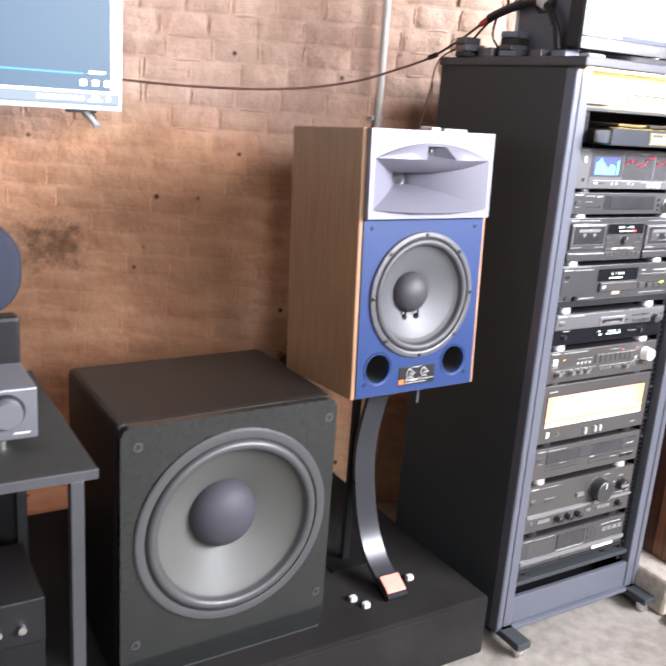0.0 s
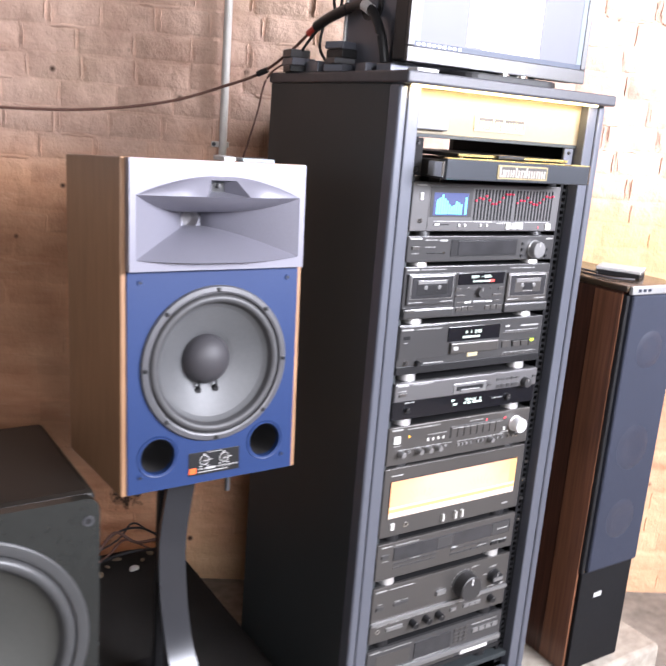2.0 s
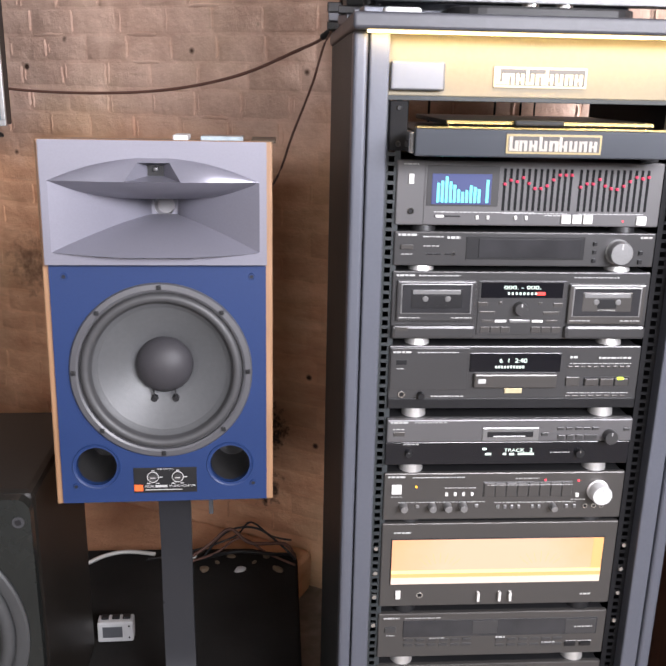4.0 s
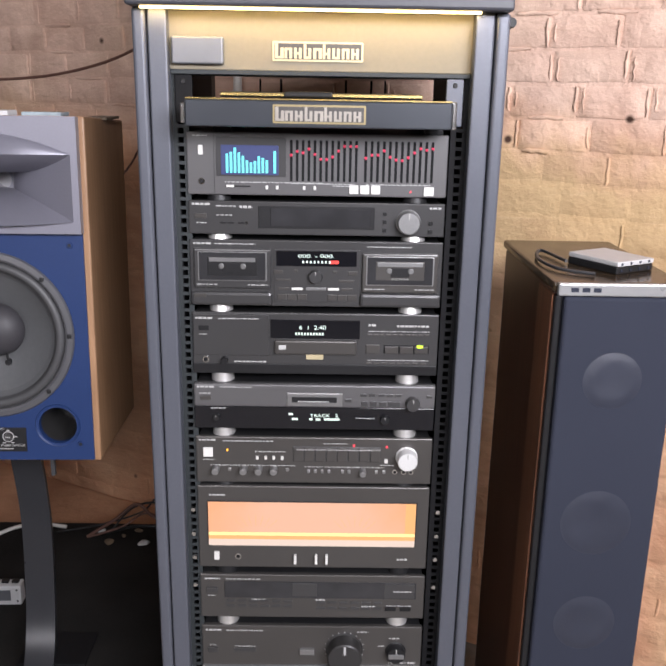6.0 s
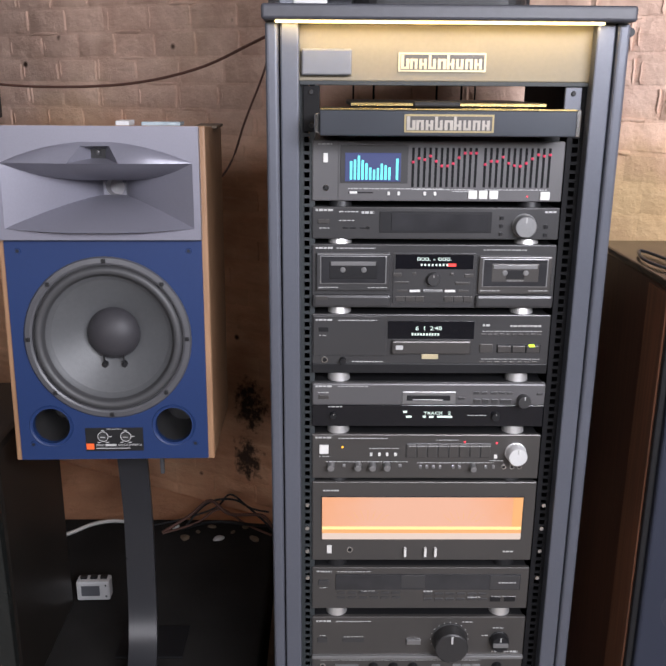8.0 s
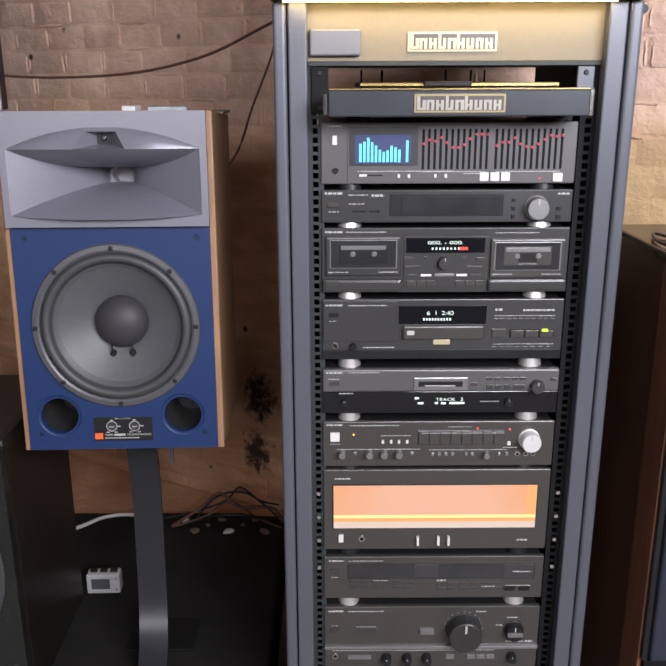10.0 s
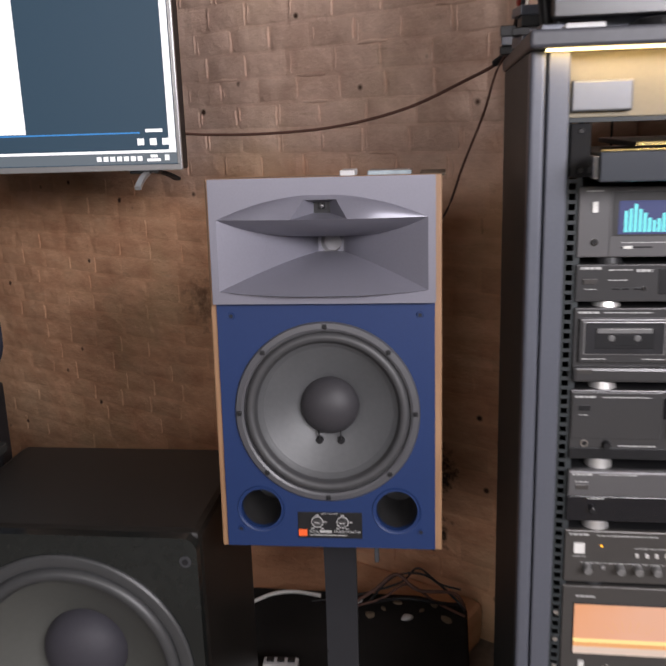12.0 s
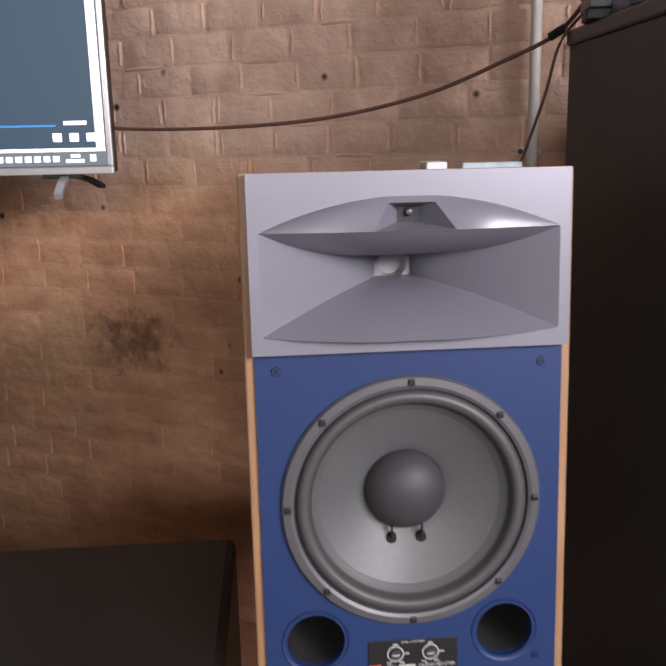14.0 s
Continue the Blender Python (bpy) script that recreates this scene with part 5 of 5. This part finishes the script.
for k in range(3):
    part("player_icon", box(-0.118 + k * 0.034, -0.100 + k * 0.034, 0.0020, 0.003, 0.066, 0.083), WHITE_GLOW, scr)
b = bmesh.new()
for k in range(7):
    add_box(b, -0.235 + k * 0.019, -0.222 + k * 0.019, 0.0014, 0.0022, 0.026, 0.038)
add_box(b, -0.095, -0.058, 0.0014, 0.0022, 0.024, 0.031)
add_box(b, -0.085, -0.066, 0.0014, 0.0022, 0.034, 0.041)
add_box(b, -0.046, -0.034, 0.0014, 0.0022, 0.026, 0.040)
tagged(part("icon_row", b, WHITE_GLOW, scr), kind="stuff")
fb = strap([(-0.105, 0.05, 0.0), (-0.10, -0.03, -0.018), (-0.095, -0.085, -0.040)], 0.016, 0.010)
part("foot", fb, TV_BEZEL, tv)
fb = strap([(-0.105, 0.02, 0.0), (-0.07, 0.07, -0.012), (-0.05, 0.11, -0.03)], 0.016, 0.010)
part("foot", fb, BLACK, tv)
part("foot_socket", box(-0.15, -0.07, 0.01, 0.045, -0.008, 0.001, 0.002), BLACK, tv)
part("wall_bracket", box(-0.60, -0.45, 0.06, 0.82, 0.25, 0.40), STEEL, tv)

# ---- monitor and clutter on the rack ----
ZT = RT + 0.024
mon = thing("computer_monitor", pose(1.971, 1.664, ZT, 0, 0, -1), "black desktop monitor with a bright white page", "monitor")
bb = rounded_plate(-0.14, 0.14, -0.085, 0.085, -0.012, 0.0, 0.05, 6, 0.003)
part("base", bb, BLACK, mon).matrix_local = pose(0, 0.03, 0, -90)
part("neck", box(-0.04, 0.04, 0.045, 0.07, 0.010, 0.12, 0.004), BLACK, mon)
part("housing", box(-0.248, 0.248, 0.0, 0.05, 0.022, 0.345, 0.006, 3), BLACK, mon, "black glossy housing")
for c in ((-0.248, 0.248, 0.020, 0.050), (-0.248, 0.248, 0.333, 0.347), (-0.248, -0.232, 0.050, 0.333), (0.232, 0.248, 0.050, 0.333)):
    part("bezel", box(c[0], c[1], -0.006, 0.004, c[2], c[3], 0.002), CHARCOAL, mon)
ms = part("screen", box(-0.232, 0.232, -0.003, 0.0, 0.050, 0.333), GREY_GLOW, mon, "lit screen")
part("page", box(-0.100, 0.100, -0.0036, -0.003, 0.064, 0.333), WHITE_GLOW, ms)
part("task_bar", box(-0.232, 0.232, -0.0038, -0.003, 0.050, 0.060), BAR_GLOW, ms)
part("scroll_edge", box(-0.232, -0.218, -0.0038, -0.003, 0.060, 0.333), TV_BAR, ms)
part("scroll_edge", box(0.218, 0.232, -0.0038, -0.003, 0.060, 0.333), TV_BAR, ms)
b = bmesh.new()
for k in range(9):
    add_box(b, -0.225 + k * 0.013, -0.218 + k * 0.013, -0.0044, -0.0038, 0.0525, 0.0575)
for k in range(14):
    add_box(b, -0.06 + k * 0.012, -0.053 + k * 0.012, -0.0044, -0.0038, 0.061, 0.063)
tagged(part("icon_row", b, WHITE_GLOW, ms), kind="stuff")
part("maker_mark", box(-0.022, 0.022, -0.0068, -0.006, 0.033, 0.040), PRINT, mon)
for sx in (-0.020, 0.016):
    tagged(part("metal_jar", lathe([(0, 0), (0.014, 0), (0.014, -0.016), (0, -0.016)], 0, 0, 20), CHROME), "short shiny metal cap on the rack top", "cap", "caps on the rack").matrix_world = pose(1.975 + sx * 1.4, 1.628, ZT, -90)

case = thing("computer_case", pose(1.732, 1.715, ZT), "dark grey computer case with a recessed side handle", "computer")
part("shell", box(0.0, 0.40, 0.0, 0.19, 0, 0.42, 0.006, 3), RACK_FRAME, case)
hb = rounded_plate(0.065, 0.135, 0.105, 0.255, -0.005, 0.0, 0.022, 6)
part("handle_recess", hb, BLACK, case, "black rounded handle recess").matrix_local = pose(0, 0.19, 0, 0, 0, -90)
hb = rounded_plate(0.077, 0.123, 0.119, 0.241, -0.0065, 0.0, 0.014, 6)
part("handle_inset", hb, RACK_FRAME, case).matrix_local = pose(0, 0.19, 0, 0, 0, -90)
part("corner_strip", box(-0.004, 0.004, 0.186, 0.194, 0.02, 0.40, 0.001), TV_BEZEL, case)

rng = random.Random(4)
for cx, cy, n, w in ((1.705, 2.06, 3, 0.055), (1.72, 1.97, 1, 0.06), (1.71, 1.885, 4, 0.05), (1.725, 1.79, 1, 0.045), (1.74, 1.72, 1, 0.05)):
    z = ZT
    for k in range(n):
        h = rng.uniform(0.012, 0.024)
        wx, wy = w * rng.uniform(0.8, 1.1), w * rng.uniform(0.9, 1.3)
        ob = part("adapter_box", box(-wx / 2, wx / 2, -wy / 2, wy / 2, 0, h, 0.002), (BLACK, RACK_FRAME, STEEL)[(k + n) % 3])
        ob.matrix_world = pose(cx + rng.uniform(-0.006, 0.006), cy, z, 0, 0, rng.uniform(-15, 15))
        tagged(ob, "small dark adapter box stacked on the rack top", "adapter", "adapter boxes on the rack")
        z += h
tagged(part("clear_wrap", box(1.735, 1.79, 1.640, 1.675, ZT, ZT + 0.010, 0.004), PLASTIC_W), "crumpled pale plastic scrap on the rack", "plastic scrap")

# ---- cables ----
wc = thing("wall_cable", pose(0.87, 2.64, 1.45), "thin brown cable sagging along the wall to the rack", "cable")
def cable(name, pts, r, material, parent):
    o = smooth(part(name, tube([Vector(p) - parent.matrix_world.translation for p in pts], r), material, parent), 60)
    return o
cable("run", [(0.80, 2.66, 1.47), (0.88, 2.635, 1.451), (1.089, 2.52, 1.445), (1.306, 2.40, 1.456), (1.482, 2.303, 1.490), (1.613, 2.232, 1.542), (1.683, 2.193, 1.578), (1.70, 2.09, 1.625), (1.706, 2.02, 1.662)], 0.0036, CABLE, wc)
cable("joint", [(1.672, 2.199, 1.572), (1.690, 2.180, 1.584)], 0.0075, BLACK, wc)
cable("sleeve", [(1.706, 2.02, 1.662), (1.708, 1.99, 1.676)], 0.008, REDPLUG, wc)
cable("heavy_plug", [(1.708, 1.99, 1.676), (1.71, 1.94, 1.692), (1.712, 1.87, 1.707)], 0.012, BLACK, wc)
cable("heavy_lead", [(1.712, 1.87, 1.707), (1.712, 1.815, 1.71), (1.712, 1.775, 1.692), (1.716, 1.745, 1.645), (1.722, 1.735, 1.595)], 0.010, BLACK, wc)
cable("pale_wrap", [(1.712, 1.808, 1.709), (1.712, 1.785, 1.698)], 0.0125, PLASTIC_W, wc)
tc = thing("thin_cable", pose(1.69, 2.14, 1.585), "thin dark cable hanging behind the loudspeaker", "cable")
cable("run", [(1.704, 2.06, 1.61), (1.690, 2.14, 1.585), (1.672, 2.158, 1.55), (1.650, 2.147, 1.477), (1.610, 2.126, 1.378), (1.570, 2.115, 1.275), (1.49, 2.10, 1.19)], 0.0025, CABLE, tc)
for k, pts in enumerate((((1.712, 1.92, 1.695), (1.712, 1.93, 1.74), (1.715, 1.91, 1.80), (1.722, 1.89, 1.90)), ((1.712, 1.95, 1.69), (1.708, 2.0, 1.66), (1.70, 2.04, 1.62), (1.70, 2.06, 1.59)),
                         ((1.712, 1.90, 1.70), (1.71, 1.885, 1.75), (1.73, 1.86, 1.775)), ((1.71, 1.96, 1.685), (1.705, 1.965, 1.63), (1.712, 1.93, 1.59)))):
    lc = thing("loose_lead", pose(*pts[0]), "thin black lead tangled on the rack top", "cable", "leads on the rack")
    cable("run", pts, 0.0035, BLACK, lc)
FZ = 0.14
wcab = thing("white_cable", pose(1.2, 2.48, FZ), "white cable lying along the foot of the wall", "cable")
cable("run", [(1.00, 2.455, FZ + 0.005), (1.03, 2.48, FZ + 0.006), (1.08, 2.515, FZ + 0.012), (1.14, 2.54, FZ + 0.008), (1.22, 2.53, FZ + 0.005)], 0.006, CABLE_W, wcab)
dk = thing("black_lead", pose(1.2, 2.5, FZ), "black leads heaped at the foot of the wall", "cable")
cable("run", [(1.30, 2.48, FZ + 0.004), (1.38, 2.50, FZ + 0.05), (1.44, 2.52, FZ + 0.09), (1.50, 2.50, FZ + 0.055), (1.60, 2.50, FZ + 0.05), (1.63, 2.5, FZ + 0.005)], 0.005, CABLE, dk)
cable("run", [(1.35, 2.50, FZ + 0.005), (1.46, 2.47, FZ + 0.045), (1.56, 2.48, FZ + 0.03), (1.63, 2.52, FZ + 0.004)], 0.005, BLACK, dk)
for pts, rr, mt in ((((1.36, 2.50, FZ + 0.006), (1.43, 2.53, FZ + 0.075), (1.52, 2.53, FZ + 0.085), (1.60, 2.51, FZ + 0.03), (1.63, 2.49, FZ + 0.005)), 0.0035, BLACK),
                    (((1.30, 2.47, FZ + 0.005), (1.40, 2.49, FZ + 0.03), (1.47, 2.52, FZ + 0.06), (1.55, 2.50, FZ + 0.02), (1.63, 2.46, FZ + 0.005)), 0.0035, CABLE),
                    (((1.20, 2.50, FZ + 0.005), (1.33, 2.52, FZ + 0.02), (1.45, 2.535, FZ + 0.055), (1.50, 2.54, FZ + 0.10), (1.56, 2.53, FZ + 0.06), (1.62, 2.52, FZ + 0.05)), 0.003, BLACK)):
    cable("run", pts, rr, mt, dk)
for k in range(9):
    bx, by = 1.30 + 0.035 * k, 2.48 + 0.04 * math.sin(k * 2.1)
    bm = bmesh.new()
    bmesh.ops.create_icosphere(bm, subdivisions=2, radius=0.006 + 0.003 * (k % 3))
    for v in bm.verts:
        v.co *= 1 + 0.6 * noise.noise(v.co * 60 + Vector((k, 0, 0)))
        v.co.x *= 1.5
        v.co.z *= 0.5
    o = part("rubble_piece", bm, PLASTIC_W if k in (1, 5) else DUSTY)
    o.matrix_world = pose(bx, by, FZ + 0.004, 0, 0, 40 * k)
    tagged(o, "crumbled lime and plaster debris at the wall foot", "rubble", "debris at the wall foot")
ad = thing("adapter_unit", pose(1.180, 2.160, FZ, 0, 0, 2), "white plastic power adapter block on the platform", "adapter")
part("shell", box(-0.045, 0.042, -0.025, 0.010, 0, 0.056, 0.004), PLASTIC_W, ad)
part("label", box(-0.032, 0.016, -0.0262, -0.025, 0.014, 0.044), DEVICE, ad)
for k in range(3):
    part("terminal", box(-0.036 + k * 0.026, -0.018 + k * 0.026, -0.012, 0.002, 0.056, 0.062, 0.001), BLACK, ad)
for zz in (0.012, 0.044):
    part("case_screw", lathe([(0.0025, 0), (0.002, -0.001), (0, -0.001)], 0.032, zz, 10, -0.025), BLACK, ad)

# ---- desk and what stands on it ----
desk = thing("desk", pose(-0.048, 1.86, FLOOR), "dark desk with a thin top and grey steel legs", "desk")
part("tabletop", box(-0.75, 0.585, -0.30, 0.30, 0.773, 0.795, 0.003), DESKTOP, desk)
part("edge_strip", box(-0.75, 0.585, -0.304, -0.300, 0.775, 0.795, 0.001), STEEL, desk)
for lx, ly in ((0.535, -0.298), (0.535, 0.27), (-0.72, -0.298), (-0.72, 0.27)):
    part("leg", box(lx, lx + 0.025, ly, ly + 0.025, 0.0, 0.773, 0.002), STEEL, desk)
hd = thing("headphone_amplifier", pose(0.358, 1.69, 0.75), "grey aluminium desktop amplifier with a round knob", "amplifier")
part("shell", box(-0.15, 0.10, 0.0, 0.16, 0.022, 0.125, 0.004), DEVICE, hd)
smooth(part("knob", lathe([(0.030, 0), (0.029, -0.020), (0.026, -0.024), (0, -0.024)], 0.042, 0.080, 32), DEVICE, hd), 40)
part("knob_ring", lathe([(0.036, 0), (0.035, -0.003), (0.030, -0.003)], 0.042, 0.080, 32), BLACK, hd)
part("print_mark", box(0.055, 0.085, -0.001, 0, 0.034, 0.038), PRINT, hd)
for fx in (-0.12, 0.035):
    b = bmesh.new()
    bmesh.ops.create_cone(b, cap_ends=True, segments=20, radius1=0.012, radius2=0.012, depth=0.022, matrix=Matrix.Translation((fx, 0.02, 0.011)))
    smooth(part("foot", b, CHROME, hd))
    b = bmesh.new()
    bmesh.ops.create_cone(b, cap_ends=True, segments=20, radius1=0.012, radius2=0.012, depth=0.022, matrix=Matrix.Translation((fx, 0.13, 0.011)))
    part("foot", b, CHROME, hd)
rsp = thing("round_speaker", pose(0.31, 2.19, FLOOR), "dark blue-grey speaker with a rounded cabinet on a black column", "loudspeaker")
smooth(part("cabinet", rounded_plate(-0.215, 0.215, 0.93, 1.16, -0.03, 0.03, 0.10, 10, 0.02), GRILLE, rsp), 40)
part("column", box(-0.19, 0.205, -0.03, 0.03, 0.0, 0.93, 0.01), BLACK, rsp)
ub = thing("amplifier_under_desk", pose(0.25, 1.78, 0.25), "black amplifier box on a shelf under the desk", "amplifier")
part("shell", box(-0.25, 0.23, 0.0, 0.25, 0, 0.11, 0.004), BLACK, ub)
part("display_strip", box(-0.24, 0.10, -0.002, 0, 0.03, 0.06), SMOKED, ub)
for k in range(2):
    smooth(part("knob", lathe([(0.010, 0), (0.009, -0.012), (0, -0.012)], 0.13 + k * 0.05, 0.045, 16), CHROME, ub))
part("stand_box", box(-0.25, 0.23, 0.01, 0.25, -0.11, 0, 0.004), BLACK, ub)

# ---- bricks ----
COURSE, LONG, JOINT = 0.0745, 0.162, 0.008
brng = random.Random(11)


def brick_mesh(length, seed, amp):
    """One brick front: an uneven face whose worn edges fall back to the joint."""
    r = random.Random(seed)
    h = COURSE - JOINT
    xs, zs = (0, 0.007, length * 0.35, length * 0.68, length - 0.007, length), (0, 0.007, h - 0.007, h)
    nx, nz = len(xs) - 1, len(zs) - 1
    vs, fs = [], []
    for j in range(nz + 1):
        for i in range(nx + 1):
            ex, ez = i in (0, nx), j in (0, nz)
            x = xs[i] + r.uniform(-0.003, 0.003)
            zz = zs[j] + r.uniform(-0.0025, 0.0025)
            y = (r.uniform(-0.0018, 0.0012) + (0.0042 if (ex or ez) else 0)) * amp
            vs.append((x, y, zz))
    for j in range(nz):
        for i in range(nx):
            a = j * (nx + 1) + i
            fs.append((a, a + 1, a + nx + 2, a + nx + 1))
    return vs, fs


SHAPES = []
for s in range(48):
    vs, fs = brick_mesh(LONG * (1.0 if s % 2 == 0 else 0.94) - JOINT, s, 0.68 if s < 24 else 0.45)
    me = bpy.data.meshes.new("brick")
    me.from_pydata(vs, [], fs)
    me.polygons.foreach_set("use_smooth", [True] * len(me.polygons))
    me.materials.append(BRICK)
    SHAPES.append((me, vs, fs))
far_v, far_f, made = [], [], 0
lime_v, lime_f = [], []


def lime_ridge(x0, x1, z0, z1, out):
    """A low uneven ridge of lime left standing along a joint."""
    along = (x1 - x0) > (z1 - z0)
    n, o = 5, len(lime_v)
    for i in range(n + 1):
        t = i / n
        end = 0.25 if i in (0, n) else 1.0
        wob = brng.uniform(-0.002, 0.002)
        wide = (0.5 * (z1 - z0) if along else 0.5 * (x1 - x0)) * brng.uniform(0.7, 1.2) * (0.6 if end < 1 else 1)
        for side, rise in ((-1, -0.006), (-0.45, out * end), (0.45, out * end * brng.uniform(0.7, 1)), (1, -0.006)):
            if along:
                lime_v.append((x0 + (x1 - x0) * t, -rise, (z0 + z1) / 2 + wob + side * wide))
            else:
                lime_v.append(((x0 + x1) / 2 + wob - side * wide, -rise, z0 + (z1 - z0) * t))
    for i in range(n):
        for j in range(3):
            a = o + i * 4 + j
            lime_f.append((a, a + 4, a + 5, a + 1))


for c in range(int(2.95 / COURSE)):
    z = FLOOR + 0.015 + c * COURSE
    odd = c % 2
    pitch = LONG * (1.0 if odd == 0 else 0.94)
    x = -3.5 + brng.uniform(0, LONG)
    while x < 3.4:
        s = brng.randrange(12) * 2 + odd + (24 if z < 1.30 else 0)
        if z <= 1.28 and brng.random() < 0.4:
            lime_ridge(x + pitch - JOINT, x + pitch - 0.001, z + brng.uniform(0, 0.01), z + COURSE - JOINT - brng.uniform(0, 0.02), brng.uniform(-0.004, -0.002))
        near = (-0.85 < x < 1.35 and 0.95 < z < 1.90) or (-0.35 < x < 0.2 and 0.1 < z <= 0.95)
        # below shoulder height the limewash nearly fills the joints
        y = (0.0046 if z < 1.30 else 0.0016) + brng.uniform(-0.001, 0.001)
        if z > 1.28:
            if brng.random() < 0.5:
                # a second ridge where the joint was struck down its middle
                lime_ridge(x + pitch + 0.008, x + pitch + 0.0125, z + brng.uniform(0, 0.02), z + COURSE - JOINT - brng.uniform(0, 0.02), brng.uniform(0.0015, 0.004))
            if brng.random() < 0.7:
                lime_ridge(x + pitch - JOINT - 0.002, x + pitch - JOINT + 0.003, z + brng.uniform(0, 0.012), z + COURSE - JOINT - brng.uniform(0, 0.014), brng.uniform(0.001, 0.004))
            if brng.random() < 0.22:
                a0 = brng.uniform(0, 0.3) * pitch
                lime_ridge(x + a0, x + a0 + pitch * brng.uniform(0.35, 0.7), z - JOINT - 0.002, z + 0.002, brng.uniform(0.0, 0.002))
        if near and made < 300:
            ob = bpy.data.objects.new("brick", SHAPES[s][0])
            scene.collection.objects.link(ob)
            ob.parent = wall_back
            ob.matrix_basis = pose(x, y, z, 0, brng.uniform(-0.4, 0.4), 0)
            made += 1
        else:
            o = len(far_v)
            far_v += [(a + x, b + y, d + z) for a, b, d in SHAPES[s][1]]
            far_f += [tuple(i + o for i in f) for f in SHAPES[s][2]]
        x += pitch
me = bpy.data.meshes.new("far_bricks")
me.from_pydata(far_v, [], far_f)
me.polygons.foreach_set("use_smooth", [True] * len(me.polygons))
me.materials.append(BRICK_FAR)
fbk = new("far_bricks", me)
fbk.parent = wall_back
tagged(fbk, "brick courses away from the equipment", kind="stuff")
me = bpy.data.meshes.new("lime_ridge")
me.from_pydata(lime_v, [], lime_f)
me.polygons.foreach_set("use_smooth", [True] * len(me.polygons))
me.materials.append(BRICK_FAR)
ridge = tagged(new("lime_ridge", me), kind="stuff")
ridge.parent = wall_back
